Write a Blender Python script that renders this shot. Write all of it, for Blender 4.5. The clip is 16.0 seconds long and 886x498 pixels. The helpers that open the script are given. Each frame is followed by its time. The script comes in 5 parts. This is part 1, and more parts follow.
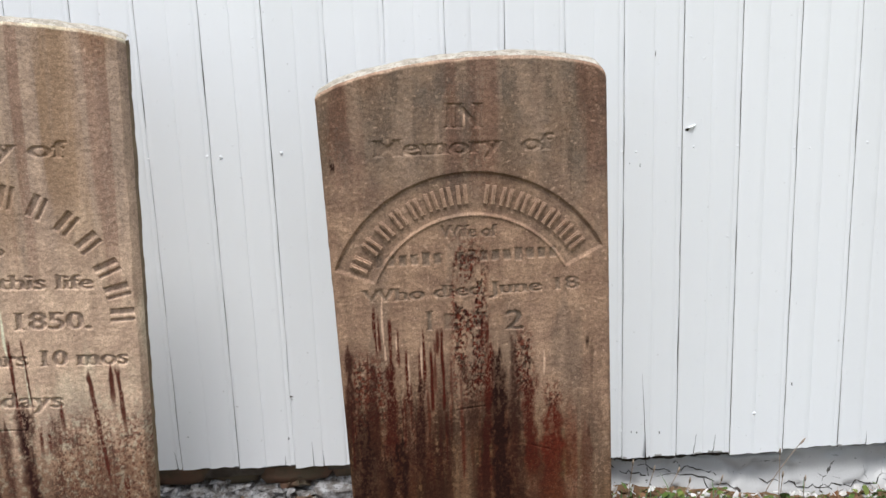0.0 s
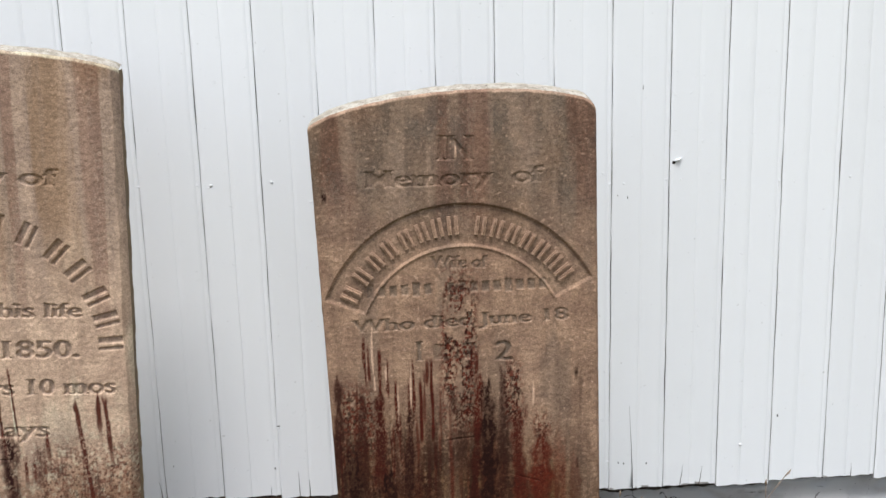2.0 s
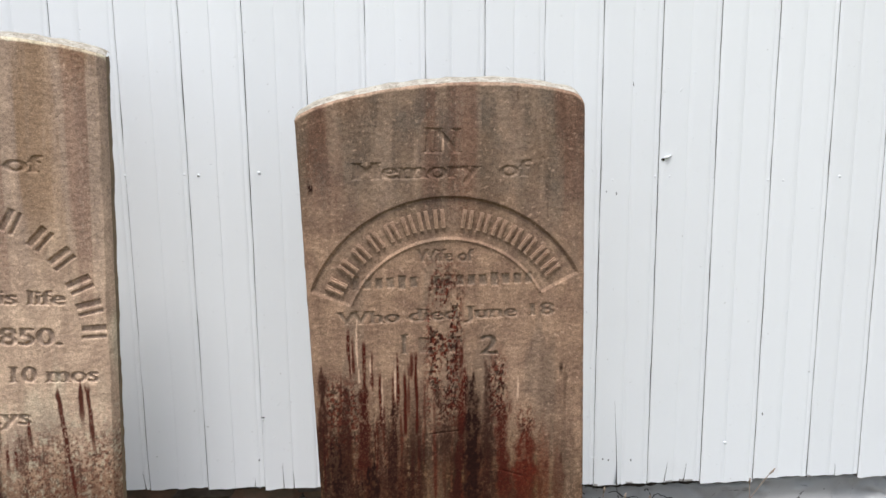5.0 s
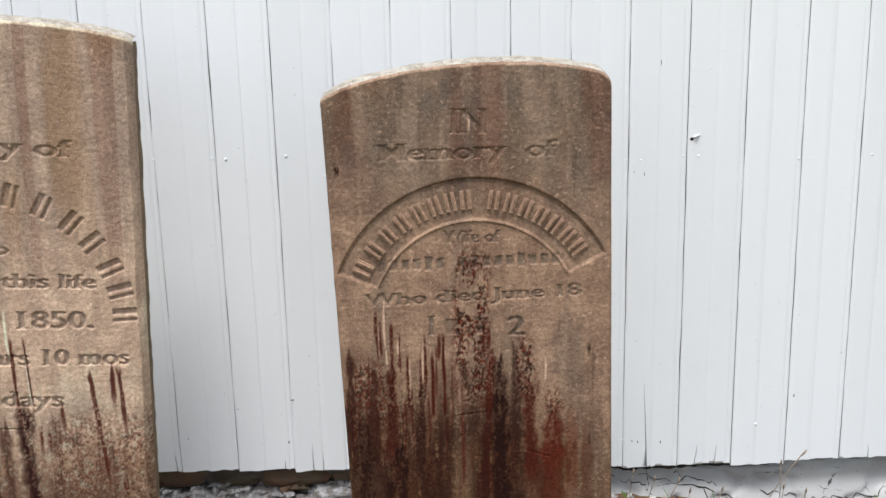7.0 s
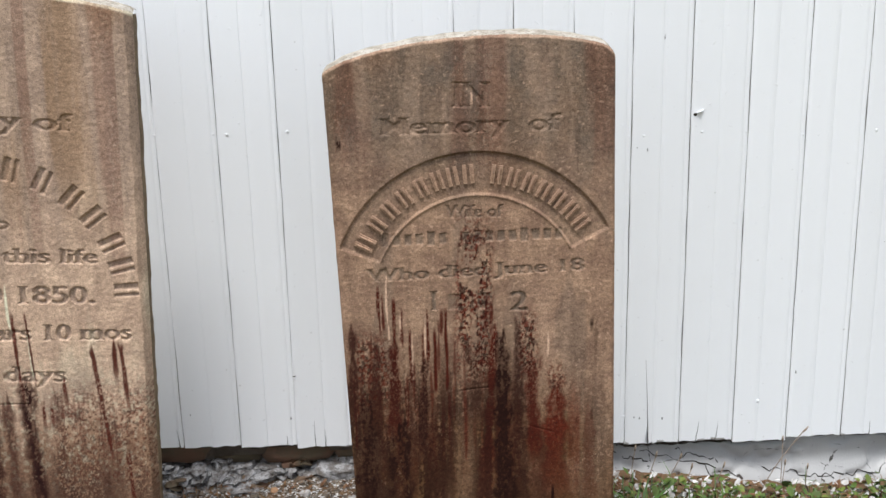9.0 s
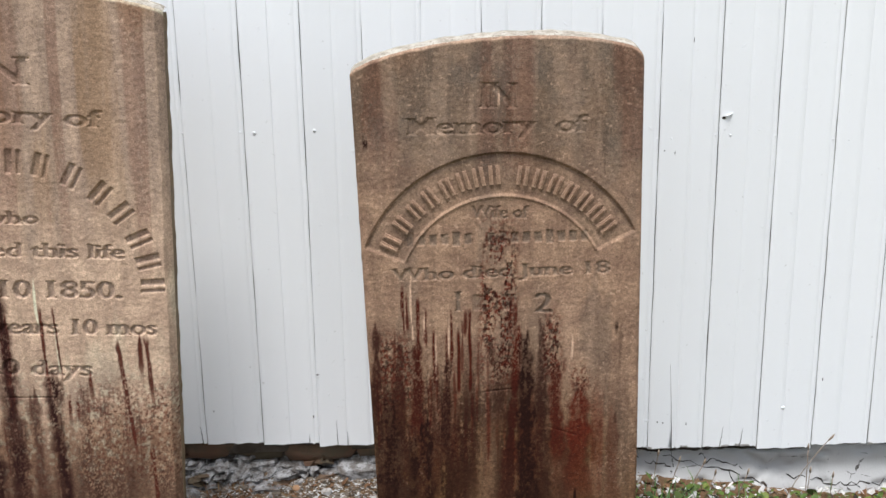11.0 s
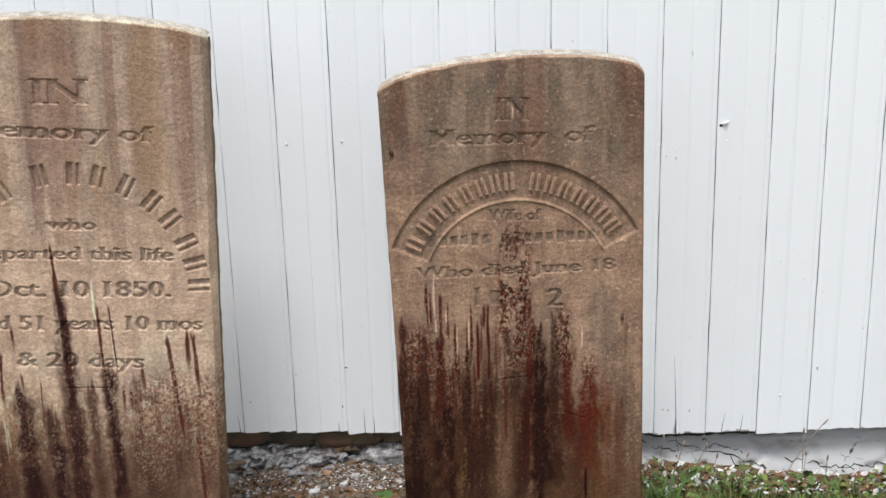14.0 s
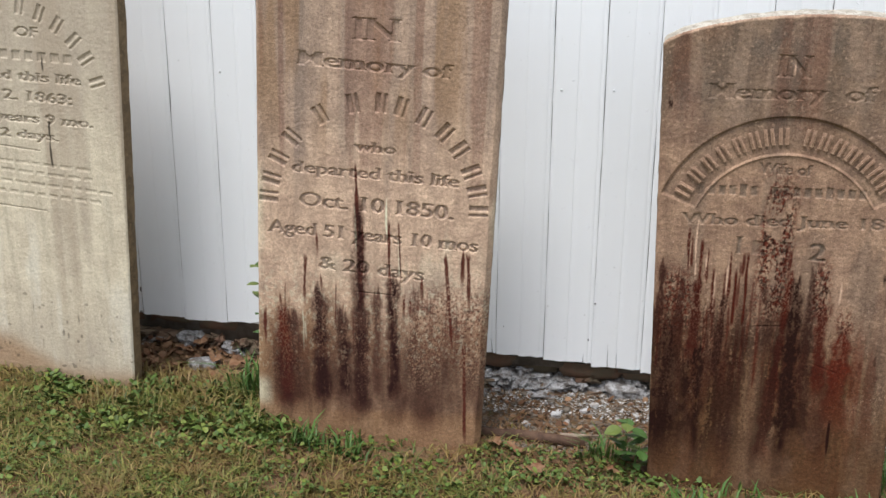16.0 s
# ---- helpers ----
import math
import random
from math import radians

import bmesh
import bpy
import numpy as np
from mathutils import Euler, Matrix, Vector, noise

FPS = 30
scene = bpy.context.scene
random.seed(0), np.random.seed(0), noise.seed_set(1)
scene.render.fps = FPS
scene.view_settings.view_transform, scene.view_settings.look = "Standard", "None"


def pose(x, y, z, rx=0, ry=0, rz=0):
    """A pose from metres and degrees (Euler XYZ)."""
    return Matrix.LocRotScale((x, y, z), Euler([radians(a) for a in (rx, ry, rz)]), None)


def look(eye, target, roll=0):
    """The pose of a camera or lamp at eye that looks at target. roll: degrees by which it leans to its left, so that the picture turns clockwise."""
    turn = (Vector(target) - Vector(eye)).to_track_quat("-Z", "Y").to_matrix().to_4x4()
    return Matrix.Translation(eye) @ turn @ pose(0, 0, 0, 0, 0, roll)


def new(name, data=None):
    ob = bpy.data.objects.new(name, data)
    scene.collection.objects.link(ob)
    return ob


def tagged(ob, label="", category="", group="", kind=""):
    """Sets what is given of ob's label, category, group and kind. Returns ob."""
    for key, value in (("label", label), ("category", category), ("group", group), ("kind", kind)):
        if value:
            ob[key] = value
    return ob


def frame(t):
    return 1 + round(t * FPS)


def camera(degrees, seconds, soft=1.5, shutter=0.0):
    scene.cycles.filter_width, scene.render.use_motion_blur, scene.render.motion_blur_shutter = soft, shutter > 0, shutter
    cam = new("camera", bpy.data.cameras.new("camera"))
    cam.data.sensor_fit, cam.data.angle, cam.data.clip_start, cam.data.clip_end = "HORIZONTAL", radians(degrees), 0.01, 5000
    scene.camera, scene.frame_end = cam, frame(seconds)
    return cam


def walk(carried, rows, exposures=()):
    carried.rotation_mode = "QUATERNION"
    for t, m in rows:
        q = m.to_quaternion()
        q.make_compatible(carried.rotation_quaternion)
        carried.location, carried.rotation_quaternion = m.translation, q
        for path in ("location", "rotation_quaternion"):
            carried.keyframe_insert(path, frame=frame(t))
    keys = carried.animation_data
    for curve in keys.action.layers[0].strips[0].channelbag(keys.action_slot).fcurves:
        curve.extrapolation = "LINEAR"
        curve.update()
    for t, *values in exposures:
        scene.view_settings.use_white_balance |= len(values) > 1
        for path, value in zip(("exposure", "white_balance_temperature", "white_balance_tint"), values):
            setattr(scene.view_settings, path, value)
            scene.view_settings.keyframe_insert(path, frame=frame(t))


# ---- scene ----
import functools

cam = camera(49.93, 16.0)
PATH = [
    (0.0, pose(-0.1558, -2.3259, 1.2305, 76.951, 2.116, -4.453)),
    (0.5, pose(-0.1712, -2.3313, 1.2408, 77.618, 3.004, -5.374)),
    (1.0, pose(-0.1681, -2.3303, 1.2341, 77.830, 2.379, -4.334)),
    (1.5, pose(-0.1722, -2.3280, 1.2371, 78.283, 1.816, -4.950)),
    (2.0, pose(-0.1722, -2.3315, 1.2409, 78.528, 1.498, -5.397)),
    (2.5, pose(-0.1663, -2.3317, 1.2402, 78.643, 1.435, -5.490)),
    (3.0, pose(-0.1631, -2.3339, 1.2362, 78.829, 0.756, -4.914)),
    (3.5, pose(-0.1647, -2.3345, 1.2398, 79.335, 0.727, -5.511)),
    (4.0, pose(-0.1582, -2.3289, 1.2392, 78.681, 0.547, -5.669)),
    (6.5, pose(-0.1580, -2.3277, 1.2284, 77.927, 0.929, -4.970)),
    (7.0, pose(-0.1536, -2.3278, 1.2246, 77.446, 1.332, -4.017)),
    (7.5, pose(-0.1499, -2.3288, 1.2152, 76.622, 1.320, -3.520)),
    (8.0, pose(-0.1502, -2.3293, 1.2091, 76.338, 1.237, -3.990)),
    (8.5, pose(-0.1508, -2.3277, 1.2104, 76.195, 1.650, -3.580)),
    (9.0, pose(-0.1584, -2.3234, 1.2086, 76.366, 1.317, -4.003)),
    (11.5, pose(-0.1642, -2.3213, 1.2052, 76.473, 0.911, -2.186)),
    (12.0, pose(-0.1757, -2.3226, 1.2020, 76.460, 1.212, -2.246)),
    (12.5, pose(-0.1756, -2.3229, 1.2126, 76.551, 1.587, -2.198)),
    (13.0, pose(-0.1698, -2.3343, 1.2215, 76.482, 1.553, -1.375)),
    (13.5, pose(-0.1860, -2.3827, 1.2345, 75.109, 2.448, -2.089)),
    (14.0, pose(-0.1876, -2.5059, 1.2443, 76.684, 1.547, -1.891)),
    (14.5, pose(-0.2214, -2.6179, 1.2341, 74.294, 0.601, 2.208)),
    (15.0, pose(-0.2435, -2.6689, 1.2325, 74.535, -0.051, 5.114)),
    (15.5, pose(-0.2944, -2.7007, 1.2313, 74.294, -0.644, 8.396)),
    (16.0, pose(-0.3204, -2.7101, 1.2362, 74.359, -0.393, 11.391)),
]
walk(cam, PATH, [(0.0, 0.04), (9.0, 0.05), (11.5, 0.10), (13.5, 0.10), (14.5, 0.04), (15.0, 0.06), (16.0, 0.10)])

SKY, SUN = 0.215, 4.2

# ---- light: bright overcast sky, one very soft sun behind the camera ----
world = bpy.data.worlds.new("world")
scene.world = world
world.use_nodes = True
wt = world.node_tree
sky = wt.nodes.new("ShaderNodeTexSky")
sky.sky_type, sky.sun_disc = "NISHITA", False
sky.sun_elevation, sky.sun_rotation = radians(70), radians(200)
grey = wt.nodes.new("ShaderNodeHueSaturation")
grey.inputs["Saturation"].default_value = 0.34
bg = wt.nodes["Background"]
wt.links.new(sky.outputs[0], grey.inputs["Color"])
wt.links.new(grey.outputs[0], bg.inputs[0])
bg.inputs[1].default_value = SKY
sun = new("sun", bpy.data.lights.new("sun", "SUN"))
sun.data.energy, sun.data.angle, sun.data.color = SUN, radians(22), (1.0, 0.99, 0.975)
sun.matrix_world = look((-1.1, -3.0, 8.6), (0, 0, 0))


# ---- small tools ----
def smooth(a, b, x):
    t = np.clip((x - a) / (b - a), 0, 1)
    return t * t * (3 - 2 * t)


def vnoise(x, y, seed=0):
    """Value noise in 0..1 over two arrays."""
    x, y = np.broadcast_arrays(np.asarray(x, float), np.asarray(y, float))
    xi, yi = np.floor(x).astype(np.int64), np.floor(y).astype(np.int64)
    fx, fy = x - xi, y - yi
    fx, fy = fx * fx * (3 - 2 * fx), fy * fy * (3 - 2 * fy)

    def h(i, j):
        n = (i * 374761393 + j * 668265263 + seed * 974634777) & 0xFFFFFFFF
        n = ((n ^ (n >> 13)) * 1274126177) & 0xFFFFFFFF
        return ((n ^ (n >> 16)) & 0xFFFF) / 65535.0

    top = h(xi, yi) * (1 - fx) + h(xi + 1, yi) * fx
    bot = h(xi, yi + 1) * (1 - fx) + h(xi + 1, yi + 1) * fx
    return top * (1 - fy) + bot * fy


def fbm(x, y, seed=0, octaves=4):
    total, amp, norm = 0, 1.0, 0
    for k in range(octaves):
        total = total + amp * vnoise(x * 2 ** k, y * 2 ** k, seed + 17 * k)
        norm += amp
        amp *= 0.5
    return total / norm


def mesh_from(name, verts, faces, material=None, smooth_shade=False, attributes=None):
    """A mesh from arrays: verts (n, 3), faces (m, 3 or 4)."""
    me = bpy.data.meshes.new(name)
    verts, faces = np.asarray(verts, np.float32), np.asarray(faces, np.int32)
    k = faces.shape[1]
    me.vertices.add(len(verts))
    me.vertices.foreach_set("co", verts.ravel())
    me.loops.add(faces.size)
    me.loops.foreach_set("vertex_index", faces.ravel())
    me.polygons.add(len(faces))
    me.polygons.foreach_set("loop_start", np.arange(0, faces.size, k, dtype=np.int32))
    me.polygons.foreach_set("loop_total", np.full(len(faces), k, np.int32))
    if smooth_shade:
        me.polygons.foreach_set("use_smooth", np.ones(len(faces), bool))
    for key, values in (attributes or {}).items():
        me.attributes.new(key, "FLOAT", "POINT").data.foreach_set("value", np.asarray(values, np.float32))
    me.update(calc_edges=True)
    if material:
        me.materials.append(material)
    return me


def part(name, data, material, parent, label=""):
    """Links a bmesh or mesh as ONE mesh object under a thing or a part."""
    if isinstance(data, bmesh.types.BMesh):
        me = bpy.data.meshes.new(name)
        data.to_mesh(me)
        data.free()
        data = me
    if material and not data.materials:
        data.materials.append(material)
    ob = new(name, data)
    ob.parent = parent
    if label:
        ob["label"] = label
    return ob


def grid_faces(nu, nv):
    """Quads of a grid of nu x nv points that is stored row by row (v outer)."""
    a = (np.arange(nv - 1)[:, None] * nu + np.arange(nu - 1)[None]).ravel()
    return np.stack([a, a + 1, a + nu + 1, a + nu], -1)


def tube(points, radii, sides=8):
    """A bmesh tube along points, closed at both ends."""
    bm = bmesh.new()
    rings = []
    pts = [Vector([float(c) for c in p]) for p in points]
    for i, p in enumerate(pts):
        d = (pts[min(i + 1, len(pts) - 1)] - pts[max(i - 1, 0)]).normalized()
        a = d.orthogonal().normalized()
        b = d.cross(a)
        rings.append([bm.verts.new(p + float(radii[i]) * (math.cos(k * math.tau / sides) * a + math.sin(k * math.tau / sides) * b)) for k in range(sides)])
    for r0, r1 in zip(rings, rings[1:]):
        for k in range(sides):
            bm.faces.new((r0[k], r0[(k + 1) % sides], r1[(k + 1) % sides], r1[k])).smooth = True
    bm.faces.new(rings[0][::-1])
    bm.faces.new(rings[-1])
    bmesh.ops.recalc_face_normals(bm, faces=bm.faces)
    return bm


def rough_block(w, d, h, seed, rough=0.12, cuts=2):
    """A rounded, uneven stone block as a bmesh, centred."""
    bm = bmesh.new()
    bmesh.ops.create_cube(bm, size=1)
    bmesh.ops.subdivide_edges(bm, edges=bm.edges, cuts=cuts, use_grid_fill=True)
    for v in bm.verts:
        p = v.co.copy()
        r = p.normalized() * 0.62
        p = p.lerp(r, 0.38)
        n = noise.noise_vector(p * 2.3 + Vector((seed * 3.1, seed * 1.7, 0)))
        p += n * rough
        if cuts > 2:
            p += noise.noise_vector(p * 7.0 + Vector((seed, 0, 4))) * rough * 0.45
        v.co = Vector((p.x * w, p.y * d, p.z * h))
    for f in bm.faces:
        f.smooth = True
    return bm


# ---- materials ----
def material(name):
    m = bpy.data.materials.new(name)
    m.use_nodes = True
    return m, m.node_tree, m.node_tree.nodes["Principled BSDF"]


def node(nt, kind, **inputs):
    n = nt.nodes.new(kind)
    for k, v in inputs.items():
        n.inputs[k.replace("_", " ")].default_value = v
    return n


def mix_color(nt, fac, a, b):
    n = nt.nodes.new("ShaderNodeMix")
    n.data_type = "RGBA"
    for socket, v in ((n.inputs[0], fac), (n.inputs[6], a), (n.inputs[7], b)):
        if isinstance(v, bpy.types.NodeSocket):
            nt.links.new(v, socket)
        elif isinstance(v, tuple):
            socket.default_value = (*v, 1)
        else:
            socket.default_value = v
    return n.outputs[2]


def math_node(nt, op, a, b=0.0, c=None):
    n = nt.nodes.new("ShaderNodeMath")
    n.operation = op
    for i, v in enumerate((a, b, c)):
        if v is None:
            continue
        if isinstance(v, bpy.types.NodeSocket):
            nt.links.new(v, n.inputs[i])
        else:
            n.inputs[i].default_value = v
    return n.outputs[0]


def ramp(nt, fac, a, b):
    """0 at a, 1 at b."""
    n = nt.nodes.new("ShaderNodeMapRange")
    n.interpolation_type = "SMOOTHSTEP"
    n.inputs["From Min"].default_value, n.inputs["From Max"].default_value = a, b
    nt.links.new(fac, n.inputs["Value"])
    return n.outputs[0]


def coords(nt, scale=(1, 1, 1), space="Object"):
    tc = nt.nodes.new("ShaderNodeTexCoord")
    mp = nt.nodes.new("ShaderNodeMapping")
    mp.inputs["Scale"].default_value = scale
    nt.links.new(tc.outputs[space], mp.inputs[0])
    return mp.outputs[0]


def noise_tex(nt, vec, scale, detail=4.0, rough=0.55, dist=0.0):
    n = node(nt, "ShaderNodeTexNoise", Scale=scale, Detail=detail, Roughness=rough, Distortion=dist)
    nt.links.new(vec, n.inputs["Vector"])
    return n.outputs[0]


def bump(nt, bsdf, height, strength, distance, after=None):
    n = node(nt, "ShaderNodeBump", Strength=strength, Distance=distance)
    nt.links.new(height, n.inputs["Height"])
    if after:
        nt.links.new(after, n.inputs["Normal"])
    nt.links.new(n.outputs[0], bsdf.inputs["Normal"])
    return n.outputs[0]


def attribute(nt, name):
    n = nt.nodes.new("ShaderNodeAttribute")
    n.attribute_name = name
    return n.outputs["Fac"]


def stone_material(name, light, mid, grime, umber, rust, dark, grit=1.0):
    """Weathered grave marble: mottled base, grey weathering, rust-red and dark stains whose shapes come with the mesh."""
    m, nt, b = material(name)
    v = coords(nt)
    fine = noise_tex(nt, v, 330, 5, 0.75)
    sand = noise_tex(nt, v, 120, 3, 0.6)
    mottle = noise_tex(nt, v, 16, 6, 0.62, 0.4)
    streak = noise_tex(nt, coords(nt, (38, 3.0, 10)), 1.0, 5, 0.6)
    col = mix_color(nt, ramp(nt, mottle, 0.34, 0.66), mid, light)
    col = mix_color(nt, math_node(nt, "MULTIPLY", ramp(nt, streak, 0.45, 0.75), 0.45), col, tuple(0.55 * c for c in mid))
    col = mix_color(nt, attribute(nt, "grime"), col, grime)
    col = mix_color(nt, attribute(nt, "umber"), col, umber)
    col = mix_color(nt, attribute(nt, "pale"), col, tuple(min(0.72, 1.5 * c + 0.05) for c in light))
    col = mix_color(nt, attribute(nt, "rust"), col, rust)
    col = mix_color(nt, math_node(nt, "MULTIPLY", ramp(nt, noise_tex(nt, v, 260, 2, 0.5), 0.62, 0.70), 0.42 * grit), col, tuple(0.4 * c for c in grime))
    col = mix_color(nt, math_node(nt, "MULTIPLY", ramp(nt, noise_tex(nt, v, 300, 2, 0.5), 0.66, 0.72), 0.26 * grit), col, tuple(1.15 * c for c in light))
    col = mix_color(nt, attribute(nt, "dark"), col, dark)
    grain = nt.nodes.new("ShaderNodeHueSaturation")
    nt.links.new(math_node(nt, "MULTIPLY", math_node(nt, "MULTIPLY_ADD", fine, 1.7 * grit, 0.97 - 0.85 * grit), math_node(nt, "MULTIPLY_ADD", sand, 1.1 * grit, 1.0 - 0.55 * grit)), grain.inputs["Value"])
    nt.links.new(col, grain.inputs["Color"])
    nt.links.new(grain.outputs[0], b.inputs["Base Color"])
    b.inputs["Roughness"].default_value = 0.88
    b.inputs["Specular IOR Level"].default_value = 0.10
    first = bump(nt, b, fine, 0.5, 0.0012)
    bump(nt, b, noise_tex(nt, v, 70, 4, 0.6), 0.5, 0.003, first)
    return m


def paint_material(name, base, dirt, crack_amount, speck_amount):
    """Thick old white paint: brush grain, blisters, hairline cracks and a little dirt."""
    m, nt, b = material(name)
    geo = nt.nodes.new("ShaderNodeNewGeometry")
    v = geo.outputs["Position"]
    mp = nt.nodes.new("ShaderNodeMapping")
    mp.inputs["Scale"].default_value = (60, 60, 4)
    nt.links.new(v, mp.inputs[0])
    brush = noise_tex(nt, mp.outputs[0], 4.0, 4, 0.6)
    blotch = noise_tex(nt, v, 5, 4, 0.6)
    lump = noise_tex(nt, v, 55, 3, 0.55)
    info = nt.nodes.new("ShaderNodeObjectInfo")
    tone = math_node(nt, "MULTIPLY_ADD", info.outputs["Random"], 0.05, 0.95)
    col = mix_color(nt, math_node(nt, "MULTIPLY", ramp(nt, blotch, 0.5, 0.8), 0.35), base, tuple(0.93 * c for c in base))
    mp2 = nt.nodes.new("ShaderNodeMapping")
    mp2.inputs["Scale"].default_value = (4, 4, 5)
    nt.links.new(v, mp2.inputs[0])
    vor = nt.nodes.new("ShaderNodeTexVoronoi")
    vor.feature = "DISTANCE_TO_EDGE"
    vor.inputs["Scale"].default_value = 2.2
    vor.inputs["Randomness"].default_value = 1.0
    nt.links.new(mp2.outputs[0], vor.inputs["Vector"])
    hair = math_node(nt, "LESS_THAN", math_node(nt, "MULTIPLY_ADD", noise_tex(nt, v, 40, 4, 0.7), 0.16, vor.outputs["Distance"]), 0.080)
    where = ramp(nt, noise_tex(nt, v, 3.3, 2), 0.45, 0.55)
    hair = math_node(nt, "MULTIPLY", math_node(nt, "MULTIPLY", hair, where), crack_amount)
    col = mix_color(nt, hair, col, dirt)
    specks = ramp(nt, noise_tex(nt, v, 90, 2, 0.5), 0.735, 0.76)
    col = mix_color(nt, math_node(nt, "MULTIPLY", specks, speck_amount), col, dirt)
    h = nt.nodes.new("ShaderNodeHueSaturation")
    nt.links.new(tone, h.inputs["Value"])
    nt.links.new(col, h.inputs["Color"])
    nt.links.new(h.outputs[0], b.inputs["Base Color"])
    b.inputs["Roughness"].default_value = 0.42
    b.inputs["Specular IOR Level"].default_value = 0.35
    one = bump(nt, b, brush, 0.25, 0.0015)
    two = bump(nt, b, ramp(nt, lump, 0.655, 0.73), 0.42, 0.0018, one)
    bump(nt, b, ramp(nt, noise_tex(nt, v, 75, 4, 0.65), 0.45, 0.7), 0.13, 0.0012, two)
    return m


def earthy(name, a, b_col, scale, rough=0.9, bump_by=0.004, island=False, third=None):
    m, nt, b = material(name)
    geo = nt.nodes.new("ShaderNodeNewGeometry")
    v = geo.outputs["Position"]
    col = mix_color(nt, ramp(nt, noise_tex(nt, v, scale, 6, 0.65), 0.35, 0.65), a, b_col)
    if third:
        col = mix_color(nt, ramp(nt, noise_tex(nt, v, scale * 4.3, 4, 0.6), 0.55, 0.7), col, third)
    if island:
        h = nt.nodes.new("ShaderNodeHueSaturation")
        nt.links.new(math_node(nt, "MULTIPLY_ADD", geo.outputs["Random Per Island"], 0.9, 0.55), h.inputs["Value"])
        nt.links.new(col, h.inputs["Color"])
        col = h.outputs[0]
    nt.links.new(col, b.inputs["Base Color"])
    b.inputs["Roughness"].default_value = rough
    b.inputs["Specular IOR Level"].default_value = 0.2
    bump(nt, b, noise_tex(nt, v, scale * 8, 5, 0.65), 0.6, bump_by)
    return m


def leafy(name, colours, patch=None):
    """Plant colours picked leaf by leaf."""
    m, nt, b = material(name)
    geo = nt.nodes.new("ShaderNodeNewGeometry")
    r = nt.nodes.new("ShaderNodeValToRGB")
    r.color_ramp.interpolation = "LINEAR"
    els = r.color_ramp.elements
    els[0].color, els[1].color = (*colours[0], 1), (*colours[-1], 1)
    for i, c in enumerate(colours[1:-1], 1):
        els.new(i / (len(colours) - 1)).color = (*c, 1)
    nt.links.new(geo.outputs["Random Per Island"], r.inputs[0])
    n = noise_tex(nt, geo.outputs["Position"], 60, 3)
    col = r.outputs[0]
    if patch:
        col = mix_color(nt, math_node(nt, "MULTIPLY", ramp(nt, noise_tex(nt, geo.outputs["Position"], 5.5, 4, 0.6), 0.40, 0.60), 0.55), col, patch)
    h = nt.nodes.new("ShaderNodeHueSaturation")
    nt.links.new(math_node(nt, "MULTIPLY_ADD", n, 0.7, 0.5), h.inputs["Value"])
    nt.links.new(col, h.inputs["Color"])
    nt.links.new(h.outputs[0], b.inputs["Base Color"])
    b.inputs["Roughness"].default_value = 0.6
    b.inputs["Specular IOR Level"].default_value = 0.3
    b.inputs["Transmission Weight"].default_value = 0.0
    return m


WHITE_PAINT = paint_material("white_paint", (0.76, 0.776, 0.80), (0.30, 0.29, 0.28), 0.0, 0.5)
PARGE = paint_material("painted_parging", (0.35, 0.352, 0.352), (0.05, 0.045, 0.04), 1.0, 0.9)
STONE_BROWN = stone_material("brown_weathered_marble", (0.342, 0.220, 0.147), (0.222, 0.136, 0.094), (0.112, 0.094, 0.076), (0.105, 0.052, 0.022), (0.098, 0.0135, 0.006), (0.017, 0.0054, 0.0036), 1.1)
STONE_TAN = stone_material("tan_weathered_marble", (0.61, 0.435, 0.315), (0.43, 0.298, 0.218), (0.225, 0.168, 0.136), (0.250, 0.140, 0.066), (0.110, 0.020, 0.011), (0.026, 0.0095, 0.008))
STONE_PALE = stone_material("pale_weathered_marble", (0.60, 0.53, 0.405), (0.51, 0.44, 0.335), (0.36, 0.30, 0.24), (0.38, 0.30, 0.21), (0.30, 0.19, 0.11), (0.05, 0.04, 0.03), 0.5)
STONE_EDGE = earthy("weathered_stone_edge", (0.44, 0.41, 0.36), (0.26, 0.23, 0.19), 45, bump_by=0.003, third=(0.12, 0.10, 0.08))
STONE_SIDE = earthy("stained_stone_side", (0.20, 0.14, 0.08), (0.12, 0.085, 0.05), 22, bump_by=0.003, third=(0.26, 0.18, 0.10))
SOIL = earthy("soil", (0.0975, 0.0562, 0.03), (0.15, 0.0938, 0.054), 9, 0.95, 0.01, third=(0.075, 0.0675, 0.0263))
MORTAR = earthy("old_mortar", (0.17, 0.145, 0.12), (0.10, 0.085, 0.07), 18, 0.95, 0.008)
BRICK = earthy("old_brick", (0.15, 0.088, 0.060), (0.105, 0.085, 0.058), 14, 0.92, 0.006)
LIMEWASH = earthy("flaking_limewash", (0.39, 0.39, 0.398), (0.128, 0.112, 0.101), 40, 0.9, 0.02, third=(0.045, 0.0375, 0.0315))
CHIPS = earthy("paint_flakes", (0.50, 0.50, 0.50), (0.30, 0.28, 0.26), 30, 0.7, 0.001, island=True)
GRAVEL = earthy("gravel", (0.165, 0.139, 0.112), (0.105, 0.0825, 0.0638), 30, 0.9, 0.003, island=True)
DEAD_LEAF = earthy("dead_leaf", (0.112, 0.0488, 0.024), (0.188, 0.112, 0.0638), 25, 0.7, 0.001, island=True)
RUST_PIPE = earthy("rusty_pipe", (0.045, 0.024, 0.015), (0.090, 0.052, 0.034), 26, 0.75, 0.003)
